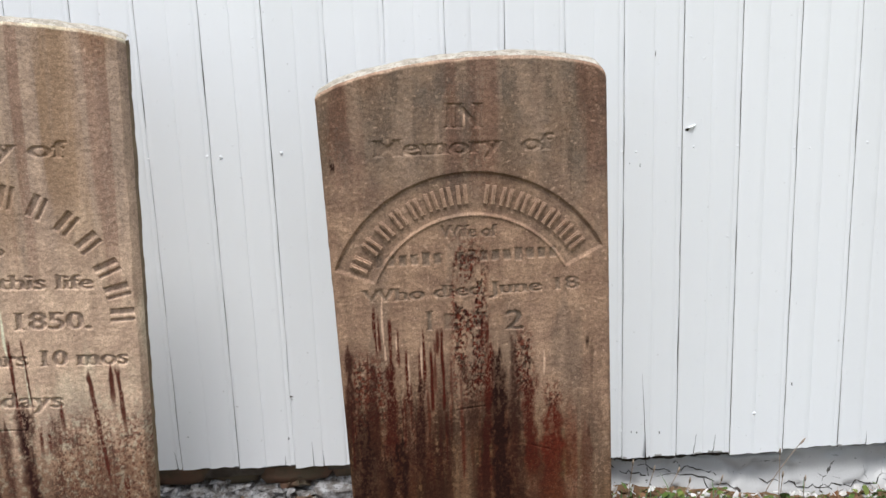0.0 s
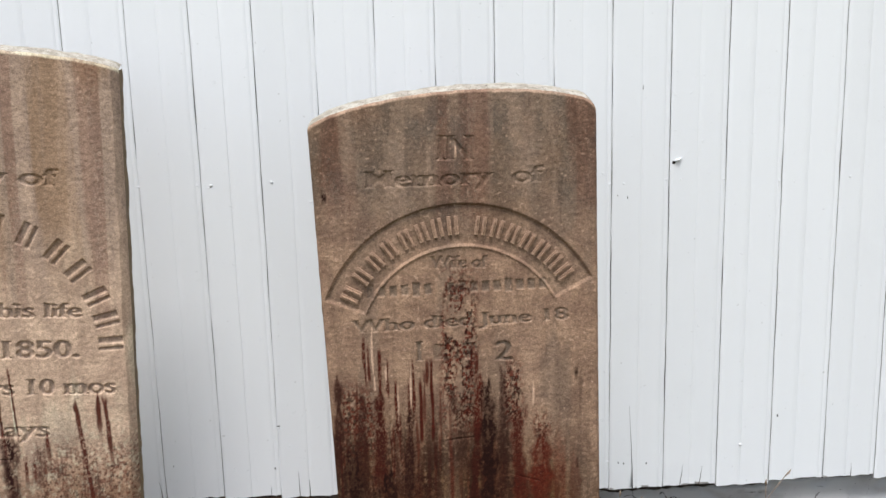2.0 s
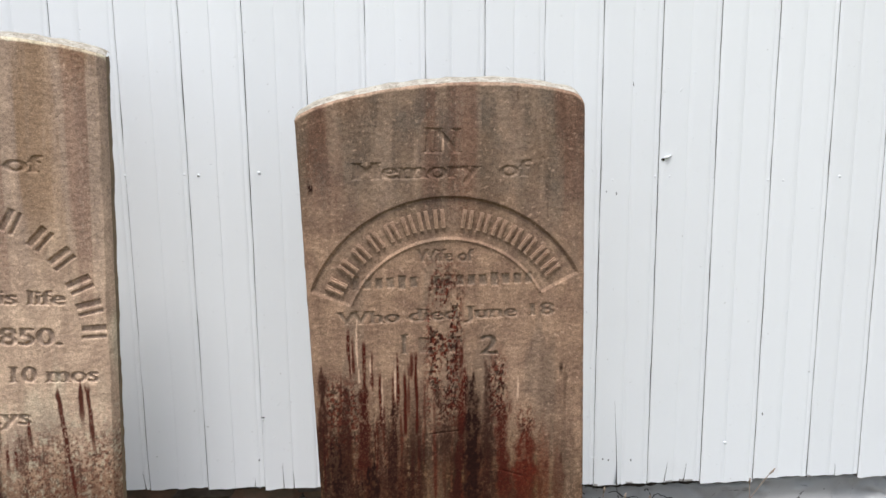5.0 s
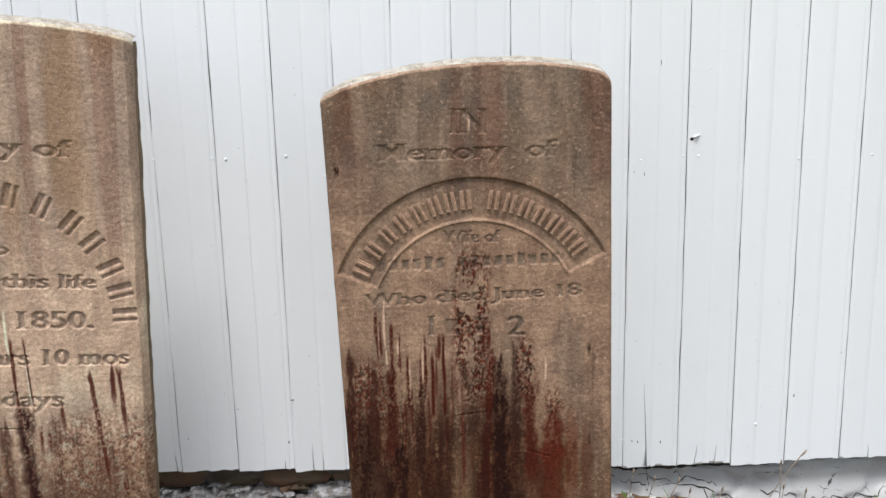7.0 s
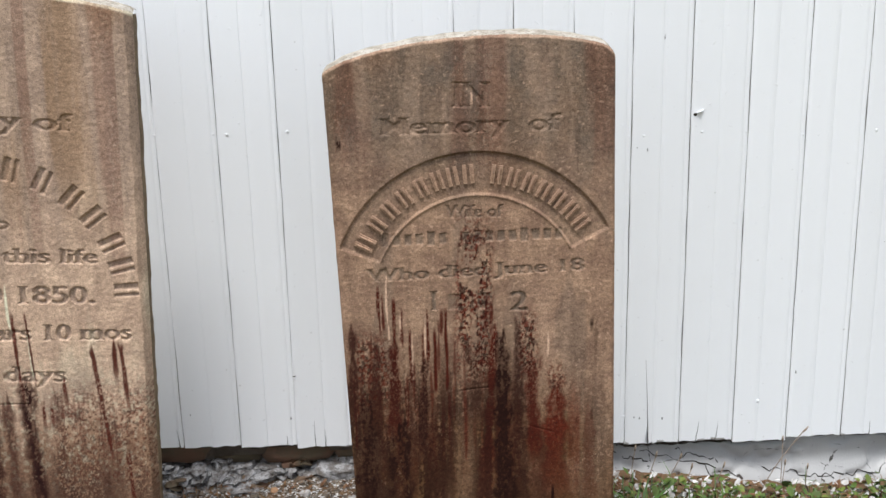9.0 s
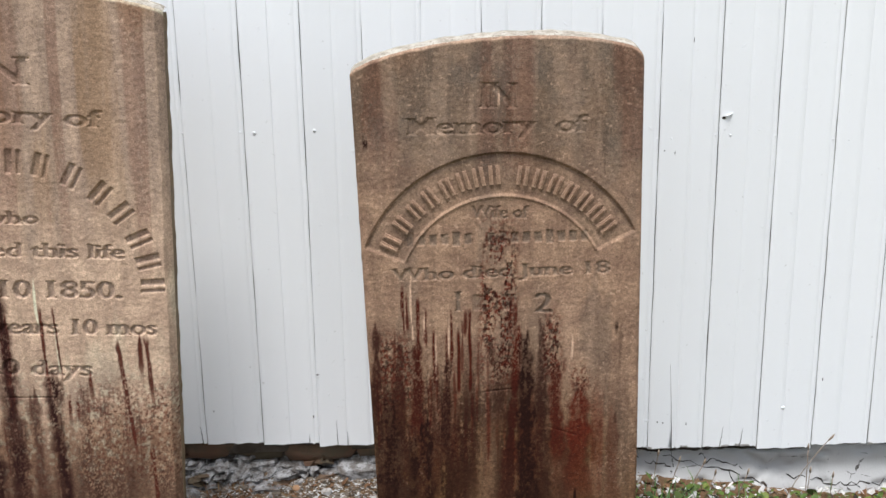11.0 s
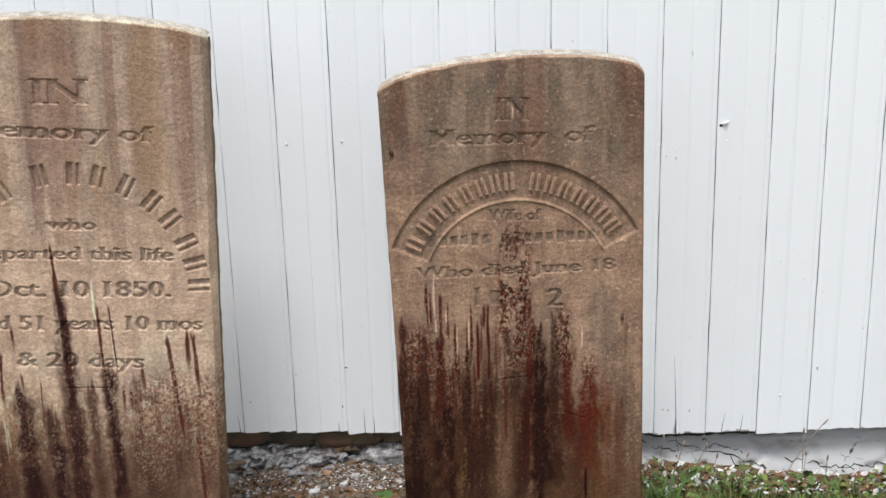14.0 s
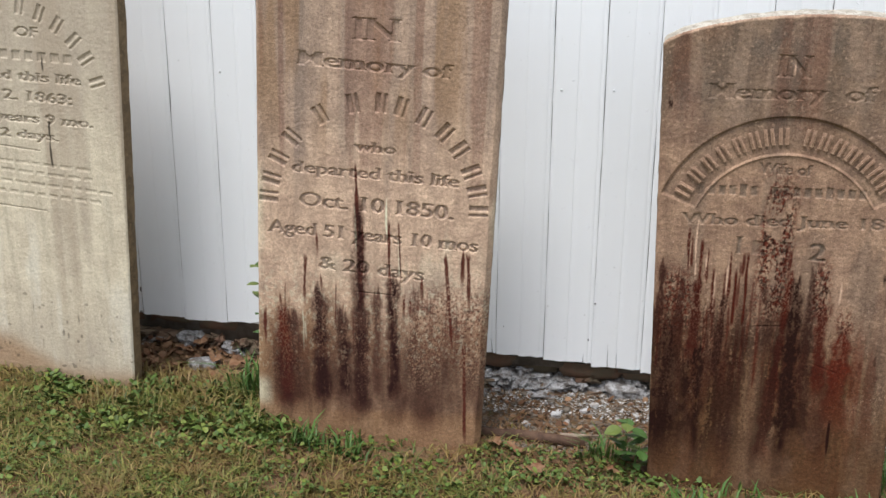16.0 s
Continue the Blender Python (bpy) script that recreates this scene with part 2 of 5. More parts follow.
WOOD = earthy("dead_stick", (0.20, 0.15, 0.11), (0.30, 0.24, 0.19), 40, 0.85, 0.002)
GRASS = leafy("grass", [(0.0977, 0.122, 0.0234), (0.0465, 0.0738, 0.0144), (0.172, 0.18, 0.036), (0.251, 0.176, 0.0675), (0.116, 0.126, 0.0198), (0.0577, 0.0855, 0.0144)], (0.191, 0.101, 0.036))
STRAW = leafy("dry_straw", [(0.197, 0.11, 0.044), (0.127, 0.0581, 0.0246), (0.235, 0.145, 0.0634), (0.141, 0.0546, 0.0229)])
CLOVER = leafy("broad_weeds", [(0.050, 0.092, 0.018), (0.088, 0.135, 0.024), (0.058, 0.105, 0.022), (0.150, 0.185, 0.034), (0.036, 0.066, 0.016)])
LUSH = leafy("lush_grass", [(0.046, 0.105, 0.018), (0.072, 0.140, 0.025), (0.032, 0.074, 0.0145)])
CHAR = earthy("crack_dark", (0.02, 0.016, 0.013), (0.035, 0.028, 0.022), 50)


# ---- ground ----
def ground_z(x, y):
    """Height of the soil: higher by the two far stones, lower along the wall past the nearest one."""
    x, y = np.asarray(x, float), np.asarray(y, float)
    z = 0.056 - 0.056 * smooth(-1.36, -0.80, x) + 0.030 * smooth(-1.8, -2.2, x) - 0.055 * smooth(0.42, 1.0, x) * smooth(-0.45, -0.05, y)
    z = z + 0.028 * smooth(-1.45, -1.8, x) * smooth(-0.30, -0.05, y)
    z = z - 0.02 * smooth(-0.8, -2.5, y)
    z = z + 0.030 * smooth(-0.16, -0.01, y) * smooth(-0.85, -0.6, x) * smooth(0.3, -0.1, x)
    return z + 0.016 * (fbm(x * 7, y * 7, 5) - 0.5) + 0.008 * (fbm(x * 40, y * 40, 9, 2) - 0.5)


def spaced(a, b, step, far):
    mid = np.arange(a, b, step)
    out = step * 1.35 ** np.arange(1, 60)
    out = np.cumsum(out)
    out = out[out < far]
    return np.concatenate([(a - out)[::-1], mid, b + out])


gx, gy = spaced(-2.9, 2.0, 0.015, 900), spaced(-1.7, 0.12, 0.015, 900)
GX, GY = np.meshgrid(gx, gy)
near_part = smooth(8, 2.5, np.hypot(GX, GY))
GZ = ground_z(GX, GY) * near_part
SOIL_NODES = SOIL.node_tree
soil_pos = SOIL_NODES.nodes.new("ShaderNodeNewGeometry")
soil_xyz = SOIL_NODES.nodes.new("ShaderNodeSeparateXYZ")
SOIL_NODES.links.new(soil_pos.outputs["Position"], soil_xyz.inputs[0])
soil_bsdf = SOIL_NODES.nodes["Principled BSDF"]
turf = math_node(SOIL_NODES, "MULTIPLY", ramp(SOIL_NODES, soil_xyz.outputs["Y"], -1.0, -2.2), ramp(SOIL_NODES, noise_tex(SOIL_NODES, soil_pos.outputs["Position"], 3.0, 5, 0.65), 0.3, 0.6))
SOIL_NODES.links.new(mix_color(SOIL_NODES, turf, soil_bsdf.inputs["Base Color"].links[0].from_socket, (0.11, 0.125, 0.035)), soil_bsdf.inputs["Base Color"])
ground = new("ground", mesh_from("ground", np.stack([GX, GY, GZ], -1).reshape(-1, 3), grid_faces(len(gx), len(gy)), SOIL, True))
tagged(ground, "brown soil and thin turf along a wall", "ground", kind="structure")

# ---- clapboard wall: upright painted boards over a foundation ----
SPACING = 0.1475
SEAMS = [-1.866, -1.7185, -1.571, -1.4248, -1.2785, -1.1322, -0.986, -0.8398, -0.6935, -0.548, -0.4025, -0.2566, -0.115, 0.029, 0.174, 0.3205, 0.466, 0.615, 0.763, 0.9115, 1.065]


def seam(k):
    """Where board k begins: the boards vary a little in width."""
    i = min(max(k + 8, 0), len(SEAMS) - 1)
    return SEAMS[i] + SPACING * (k + 8 - i)


BOARD_TOP = 3.3
wall = new("wall_north", mesh_from("wall_north", *[
    np.array([(x, y, z) for x in (-4.6, 4.2) for y in (0.024, 0.16) for z in (0.10, 3.3)]) + [0, 0, 0],
    np.array([(0, 1, 3, 2), (4, 6, 7, 5), (0, 4, 5, 1), (2, 3, 7, 6), (0, 2, 6, 4), (1, 5, 7, 3)])], MORTAR))
tagged(wall, "white painted wall of upright wooden boards", "wall", kind="structure")


RAW_WOOD_AND_SHADE = earthy("dirty_joint_wood_and_shade", (0.20, 0.19, 0.18), (0.36, 0.35, 0.34), 30)


def board(k):
    """One upright board: chamfered edges, a shallow bead line down its middle, an uneven lower end."""
    rng = np.random.default_rng(500 + k)
    x0 = seam(k)
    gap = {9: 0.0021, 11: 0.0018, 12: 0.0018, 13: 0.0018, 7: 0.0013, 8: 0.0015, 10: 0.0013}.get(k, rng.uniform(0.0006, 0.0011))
    w = seam(k + 1) - x0 - gap
    bottom = 0.139 - 0.042 * (x0 + 0.0725 + 0.695) + rng.uniform(-0.004, 0.004)
    if k >= 11:
        bottom += 0.013
    if x0 < -1.6:
        bottom -= 0.010
    mid = w * rng.uniform(0.44, 0.52)
    cols = [(0.0, 0.022), (0.0, 0.0012), (0.0012, 0.0), (mid - 0.0016, 0.0), (mid, 0.0011), (mid + 0.0016, 0.0), (w - 0.0125, 0.0), (w - 0.0112, 0.0010), (w - 0.0099, 0.0)]
    cols += [(u, 0.0) for u in np.linspace(0.012, w - 0.02, 7)] + [(w - 0.0012, 0.0), (w, 0.0012), (w, 0.022)]
    notches = {8: (0.064,), 5: (0.03,)}.get(k, ())
    for nx in notches:
        cols += [(nx - 0.0017, 0.0), (nx, 0.0), (nx + 0.0017, 0.0)]
    front = sorted([c for c in cols if c[1] < 0.02], key=lambda c: c[0])
    cols = [(0.0, 0.022)] + front + [(w, 0.022)]
    rows = np.concatenate([[0.0, 0.0065, 0.085], np.arange(0.16, 1.5, 0.07), [2.0, 2.6, BOARD_TOP - bottom]])
    verts = []
    wob0, wob1 = rng.normal(0, 0.0005, len(rows)), rng.normal(0, 0.0005, len(rows))
    bow = rng.uniform(-0.0010, 0.0010)
    for i, z in enumerate(rows):
        for u, d in cols:
            zz = bottom + z
            if i < 2:
                zz += rng.uniform(-0.0022, 0.0022) if i == 0 else rng.uniform(-0.004, 0.002)
                if any(abs(u - nx) < 1e-6 for nx in notches):
                    zz += 0.055 if k == 9 else 0.035
            shift = wob0[i] * (1 - u / w) + wob1[i] * u / w
            tilt = 0.006 * (zz - 0.1) if (k == 9 and i < 2) else 0
            verts.append((u + shift + tilt, d + bow + 0.0008 * math.sin(3.1 * u / w), zz))
    faces = grid_faces(len(cols), len(rows))
    me = mesh_from("board", verts, faces, WHITE_PAINT)
    me.materials.append(RAW_WOOD_AND_SHADE)
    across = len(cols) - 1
    # dirty wood on the joint sides; bottom-row patches paint in the gap's shade
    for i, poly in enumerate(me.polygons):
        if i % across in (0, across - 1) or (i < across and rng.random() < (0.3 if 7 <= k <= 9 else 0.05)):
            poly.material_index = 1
    ob = part("board", me, None, wall)
    ob.location = (x0 + gap / 2, 0, 0)
    return bottom


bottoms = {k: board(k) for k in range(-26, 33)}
# one dark for the painted gap shade and for splits, nicks and cracks
SHADE_AND_BREAKS = earthy("shade_and_breaks", (0.022, 0.019, 0.016), (0.05, 0.043, 0.036), 60)


def gap_shade(k, drop):
    """A ragged dark strip that paints the shade in the gap below a board."""
    rng = np.random.default_rng(700 + k)
    n = 26
    x = np.linspace(0.001, seam(k + 1) - seam(k) - 0.002, n)
    low = bottoms[k] - drop * (0.25 + 1.1 * fbm(x * 60 + k, x * 0, 301, 3)) * rng.uniform(0.8, 1.2)
    top = np.full(n, bottoms[k] + 0.004)
    verts = np.concatenate([np.stack([x, np.full(n, 0.022), low], -1), np.stack([x, np.full(n, 0.0035), low], -1), np.stack([x, np.full(n, 0.0035), top], -1)])
    ob = part("gap_shade", mesh_from("gap_shade", verts, grid_faces(n, 3), SHADE_AND_BREAKS), None, wall, "dark rotten lower end of a board")
    ob.location = (seam(k), 0, 0)


for k, drop in ((6, 0.008), (7, 0.011), (8, 0.012), (9, 0.010), (10, 0.005), (11, 0.003), (12, 0.004), (0, 0.004), (1, 0.004)):
    gap_shade(k, drop)


def split(k, u, height, slant):
    """A thin dark split that runs up a board from its lower end."""
    rng = np.random.default_rng(int(800 + k * 7 + u * 1000))
    pts = [(seam(k) + u + slant * t * height + rng.normal(0, 0.0007), -0.0004, bottoms[k] - 0.002 + t * height) for t in np.linspace(0, 1, 9)]
    part("split", tube(pts, [0.0010 - 0.0008 * t for t in np.linspace(0, 1, 9)], 5), SHADE_AND_BREAKS, wall, "dark split in a painted board")


for item in ((8, 0.066, 0.24, -0.05), (9, 0.046, 0.060, 0.16), (9, 0.100, 0.055, 0.14), (2, 0.048, 0.075, -0.02), (2, 0.074, 0.05, -0.02), (12, 0.08, 0.04, 0.0), (1, 0.12, 0.03, 0.0), (-1, 0.136, 0.05, -0.1)):
    split(*item)


def nail(x, z, r=0.0042):
    bm = bmesh.new()
    r = 0.85 * r
    bmesh.ops.create_uvsphere(bm, u_segments=8, v_segments=5, radius=r)
    for v in bm.verts:
        v.co.y *= 0.32
    for f in bm.faces:
        f.smooth = True
    ob = part("nail", bm, WHITE_PAINT, wall)
    ob.location = (x, 0.0, z)


rng = np.random.default_rng(3)
NAILS = ((-0.695, 0.951, 0.0040), (-0.556, 0.950, 0.0054), (-0.524, 0.948, 0.0046), (-0.379, 0.951, 0.0046), (0.462, 0.914, 0.0044), (0.498, 0.913, 0.0036), (0.607, 0.920, 0.0040), (0.645, 0.919, 0.0034), (0.758, 0.916, 0.0036),
         (0.905, 0.904, 0.0042), (0.945, 0.902, 0.0032), (1.095, 0.909, 0.0056), (-0.561, 0.215, 0.0036), (0.463, 0.166, 0.0050), (0.828, 0.191, 0.0056), (0.787, 0.156, 0.0036), (-0.400, 0.317, 0.0042))
for x0, z0, r in NAILS:
    nail(x0, z0, r)
for k in range(-10, 14):
    x0 = seam(k)
    if not -2 < k < 13 and rng.random() < 0.8:
        nail(x0 + 0.024 + rng.normal(0, 0.003), 0.9485 - 0.031 * (x0 + 0.69) + rng.normal(0, 0.003), rng.uniform(0.003, 0.0052))
    if rng.random() < 0.6:
        nail(x0 + rng.uniform(0.01, 0.03), bottoms[k] + rng.uniform(0.05, 0.20), rng.uniform(0.002, 0.0035))


def nick(x, z, w, h, seed):
    """A small dark nick where the paint has broken away."""
    bm = bmesh.new()
    n = 9
    rim = [bm.verts.new((w * math.cos(a) * (0.7 + 0.5 * noise.noise(Vector((seed, a, 0)))), 0.0004, h * math.sin(a) * (0.8 + 0.5 * noise.noise(Vector((a, seed, 3)))))) for a in np.linspace(0, math.tau, n, endpoint=False)]
    mid = bm.verts.new((0, -0.0016, 0))
    for a, b in zip(rim, rim[1:] + rim[:1]):
        bm.faces.new((a, b, mid))
    ob = part("nick", bm, SHADE_AND_BREAKS, wall, "dark nick in the white paint")
    ob.location = (x, 0, z)


for i, (x0, z0, w, h) in enumerate(((0.928, 0.268, 0.003, 0.009), (0.491, 0.161, 0.003, 0.004), (0.506, 0.158, 0.002, 0.004), (0.568, 0.154, 0.0018, 0.005), (-0.671, 0.230, 0.003, 0.005), (-0.400, 0.322, 0.006, 0.0026), (-0.415, 0.207, 0.0022, 0.005),
                                      (1.081, 0.290, 0.0022, 0.003), (0.482, 0.884, 0.002, 0.0026), (0.544, 1.152, 0.0012, 0.008), (0.508, 0.878, 0.0016, 0.006), (-1.869, 0.264, 0.004, 0.016))):
    nick(x0, z0, w, h, i * 1.7)

# knot hole with a torn lip beside a seam
bm = bmesh.new()
bmesh.ops.create_cone(bm, segments=9, radius1=0.0065, radius2=0.004, depth=0.004, cap_ends=True, matrix=Matrix.Rotation(radians(90), 4, "X"))
knot = part("knot_hole", bm, CHAR, wall, "small dark knot hole at a board's edge")
knot.location = (0.626, 0.0005, 0.962)
knot.scale = (1, 0.5, 0.8)
bm = tube([(0.628, -0.001, 0.966), (0.637, -0.004, 0.969), (0.647, -0.001, 0.973)], [0.002, 0.0035, 0.001], 6)
part("paint_lip", bm, WHITE_PAINT, wall)

# ---- foundation ----
foundation = new("foundation", mesh_from("foundation", *[
    np.array([(x, y, z) for x in (-4.6, 4.2) for y in (0.05, 0.30) for z in (-0.35, 0.30)]),
    np.array([(0, 1, 3, 2), (4, 6, 7, 5), (0, 4, 5, 1), (2, 3, 7, 6), (0, 2, 6, 4), (1, 5, 7, 3)])], MORTAR))
tagged(foundation, "rough stone and brick foundation with flaking white limewash", "foundation", kind="structure")
rng = np.random.default_rng(12)
x = -2.7
while x < 0.22:
    w = rng.uniform(0.13, 0.22)
    top = 0.14 - 0.048 * (x + 0.695)
    bk = part("brick", rough_block(w - 0.006, 0.09, 0.062, x * 7, 0.10), BRICK, foundation)
    bk.location = (x + w / 2, 0.070 + rng.uniform(-0.012, 0.006), top - 0.026 + rng.uniform(-0.006, 0.006))
    x += w
for row, (yy, dz) in enumerate(((0.050, -0.008), (0.034, -0.022), (0.014, -0.040), (-0.008, -0.058), (-0.030, -0.070))):
    x = -2.7
    while x < 0.22:
        w = rng.uniform(0.022, 0.075)
        if row < 2 and -0.42 < x < -0.30:
            w = 0.115
        top = 0.072 - 0.045 * (x + 0.695) + dz
        h = rng.uniform(0.020, 0.038) if w < 0.11 else 0.055
        st = part("stone", rough_block(w + 0.004, 0.07, h, x * 5 + row, 0.34 if w < 0.11 else 0.14, 4), LIMEWASH if rng.random() < (0.80 if x > -0.95 else 0.25) else BRICK, foundation)
        for poly in st.data.polygons:
            poly.use_smooth = False
        st.location = (x + w / 2, yy + rng.uniform(-0.018, 0.014), top + rng.uniform(-0.012, 0.012))
        st.rotation_euler = (rng.uniform(-0.4, 0.4), rng.uniform(-0.3, 0.3), rng.uniform(-0.3, 0.3))
        x += w * rng.uniform(0.78, 1.05)

# parged stretch: a lime coat that flares out towards the ground
px, pz = np.arange(0.16, 3.6, 0.012), np.linspace(-0.22, 0.10, 40)
PX, PZ = np.meshgrid(px, pz)
line = 0.139 - 0.048 * (PX + 0.695)
PY = 0.036 - 0.012 * smooth(0.8, 0.95, PX) - 0.075 * smooth(0.05, -0.11, PZ - 0.02 * (fbm(PX * 3, PX * 0, 4) - 0.5) + 0.03 * smooth(0.5, 1.0, PX)) + 0.016 * (fbm(PX * 9, PZ * 14, 8) - 0.5)
PY += 0.012 * smooth(0.58, 0.66, fbm(PX * 16, PZ * 22, 31, 3)) + 0.04 * smooth(-0.018, -0.004, PZ - line + 0.008 * (fbm(PX * 20, PX * 0, 61) - 0.5)) * smooth(0.95, 0.80, PX) + 0.03 * smooth(0.0, 0.01, PZ - line - 0.012)
crack = np.abs(fbm(PX * 6, PZ * 9, 77, 4) - 0.5)
PY += 0.010 * smooth(0.012, 0.0, crack) * smooth(0.45, 0.6, fbm(PX * 2.2, PZ * 2.2, 23, 2))
for i, (x0, z0, x1, z1) in enumerate(((0.52, 0.050, 0.80, -0.035), (0.43, 0.045, 0.54, 0.020), (0.62, 0.045, 0.74, 0.005), (0.86, -0.020, 1.05, -0.045), (1.02, -0.040, 1.24, -0.030), (0.70, 0.000, 0.72, -0.050), (0.36, 0.06, 0.40, 0.0))):
    rng = np.random.default_rng(900 + i)
    pts = []
    for t in np.linspace(0, 1, 16):
        cx, cz = x0 + (x1 - x0) * t + rng.normal(0, 0.003), z0 + (z1 - z0) * t + rng.normal(0, 0.005)
        pts.append((cx, PY[np.abs(pz - cz).argmin(), np.abs(px - cx).argmin()] - 0.0004, cz))
    part("crack", tube(pts, [0.0022 * rng.uniform(0.3, 1.0) for _ in pts], 5), SHADE_AND_BREAKS, foundation, "dark crack in the lime coat")
part("parging", mesh_from("parging", np.stack([PX, PY, np.minimum(PZ, line + 0.03)], -1).reshape(-1, 3), grid_faces(len(px), len(pz)), PARGE, True), None, foundation, "cracked white painted lime coat")


# ---- lettering, cut into a height map ----
CELL = 0.001


@functools.cache
def glyph_triangles(body, bold=0.004):
    cu = bpy.data.curves.new("lettering", "FONT")
    cu.body, cu.size, cu.resolution_u, cu.offset = body, 1.0, 3, bold
    ob = bpy.data.objects.new("lettering", cu)
    scene.collection.objects.link(ob)
    me = bpy.data.meshes.new_from_object(ob.evaluated_get(bpy.context.evaluated_depsgraph_get()))
    bpy.data.objects.remove(ob)
    me.calc_loop_triangles()
    co = np.array([v.co[:2] for v in me.vertices])
    tri = co[np.array([t.vertices[:] for t in me.loop_triangles])]
    bpy.data.meshes.remove(me)
    bpy.data.curves.remove(cu)
    return tri


def spans(tri, y):
    """The stretches of x that the triangles cover at a height y."""
    got = []
    for t in tri:
        xs = []
        for p, q in zip(t, np.roll(t, -1, 0)):
            if (p[1] - y) * (q[1] - y) < 0:
                xs.append(p[0] + (q[0] - p[0]) * (y - p[1]) / (q[1] - p[1]))
        if len(xs) == 2:
            got.append(sorted(xs))
    out = []
    for a, b in sorted(got):
        if out and a <= out[-1][1] + 0.004:
            out[-1][1] = max(b, out[-1][1])
        else:
            out.append([a, b])
    return out


def serifs(ch, tri, weight):
    """A letter with heavy upright strokes and thin flat serifs, as a stone cutter draws it."""
    parts = [tri + [dx, 0] for dx in (-weight, 0, weight)]
    low, high = tri[..., 1].min(), tri[..., 1].max()

    def slab(x0, x1, y0, y1):
        parts.append(np.array([[(x0, y0), (x1, y0), (x1, y1)], [(x0, y0), (x1, y1), (x0, y1)]]))

    reach = 0.055 + weight
    if ch in "AFHIKLMNPRTXYWfhiklmnrpqdux1":
        for a, b in spans(tri, low + 0.03):
            if b - a < 0.24:
                slab(a - reach, b + reach, low, low + 0.045)
    if ch in "HIJKMNUVWXYLEFPRDB1vwyux":
        for a, b in spans(tri, high - 0.03):
            if b - a < 0.24:
                slab(a - reach, b + reach, high - 0.045, high)
    elif ch in "bdhklmnrpij":
        first = spans(tri, high - 0.03)
        if first:
            slab(first[0][0] - reach, first[0][0], high - 0.05, high)
    return np.concatenate(parts)


class Relief:
    """What is cut into a stone's face: a map of carving, and which line each cell belongs to."""

    def __init__(self, u0, u1, v0, v1):
        self.u0, self.v0 = u0, v0
        self.n, self.m = int((u1 - u0) / CELL), int((v1 - v0) / CELL)
        self.cut = np.zeros((self.m, self.n), np.float32)
        self.line = np.zeros((self.m, self.n), np.int16)
        self.names = []

    def triangles(self, tri, index, depth):
        tri = (tri - [self.u0, self.v0]) / CELL
        for a, b, c in tri:
            lo = np.floor(np.min([a, b, c], 0)).astype(int).clip(0)
            hi = np.ceil(np.max([a, b, c], 0)).astype(int) + 1
            xs, ys = np.arange(lo[0], min(hi[0], self.n)), np.arange(lo[1], min(hi[1], self.m))
            if not len(xs) or not len(ys):
                continue
            X, Y = np.meshgrid(xs + 0.5, ys + 0.5)

            def side(p, q):
                return (q[0] - p[0]) * (Y - p[1]) - (q[1] - p[1]) * (X - p[0])

            s = np.stack([side(a, b), side(b, c), side(c, a)])
            inside = (s >= -0.3).all(0) | (s <= 0.3).all(0)
            block = np.s_[ys[0]:ys[-1] + 1, xs[0]:xs[-1] + 1]
            self.cut[block] = np.where(inside, depth, self.cut[block])
            self.line[block] = np.where(inside, index, self.line[block])

    def text(self, body, start, end, height, depth=0.0042, weight=0.022):
        """A line of serif letters from start to end, both on its foot line; each letter is a piece of its own."""
        letters = []
        for i, ch in enumerate(body):
            if ch != " ":
                own, so_far = glyph_triangles(ch), glyph_triangles(body[:i + 1])
                move = so_far[..., 0].max() - own[..., 0].max()
                letters.append(serifs(ch, own, weight) + [move, 0])
        lo, hi = min(t[..., 0].min() for t in letters), max(t[..., 0].max() for t in letters)
        start, end = np.array(start), np.array(end)
        d = end - start
        across = np.array([-d[1], d[0]]) / np.linalg.norm(d)
        for tri in letters:
            q = start + (tri[..., :1] - lo) / (hi - lo) * d + tri[..., 1:] / 0.70 * height * across
            self.names.append(("letter", ""))
            self.triangles(q, len(self.names), depth)

    def strokes(self, centre, size, angle, depth):
        """One unread letter as a thick and a thin plain cut bar side by side."""
        c, s = math.cos(radians(angle)), math.sin(radians(angle))
        for off, share, own in ((-0.27, 0.42, True), (0.34, 0.24, False)):
            self.bar((centre[0] + off * size[0] * c, centre[1] + off * size[0] * s), (share * size[0], size[1]), angle, depth, own=own)

    def bar(self, centre, size, angle, depth=0.0035, name="name_bar", own=True):
        """A plain cut bar; angle: degrees of its long way from u."""
        if own:
            self.names.append((name, "plain cut bar in a worn inscription"))
        c, s = math.cos(radians(angle)), math.sin(radians(angle))
        q = [np.array(centre) + np.array([x * c - y * s, x * s + y * c]) for x, y in ((-size[0] / 2, -size[1] / 2), (size[0] / 2, -size[1] / 2), (size[0] / 2, size[1] / 2), (-size[0] / 2, size[1] / 2))]
        self.triangles(np.array([[q[0], q[1], q[2]], [q[0], q[2], q[3]]]), len(self.names), depth)

    def soften(self, times=2):
        k = self.cut
        for _ in range(times):
            p = np.pad(k, 1, mode="edge")
            k = (p[:-2, 1:-1] + p[2:, 1:-1] + p[1:-1, :-2] + p[1:-1, 2:] + 2 * k) / 6
        self.cut = k

    def at(self, u, v, what):
        i = ((v - self.v0) / CELL).astype(int).clip(0, self.m - 1)
        j = ((u - self.u0) / CELL).astype(int).clip(0, self.n - 1)
        return what[i, j]


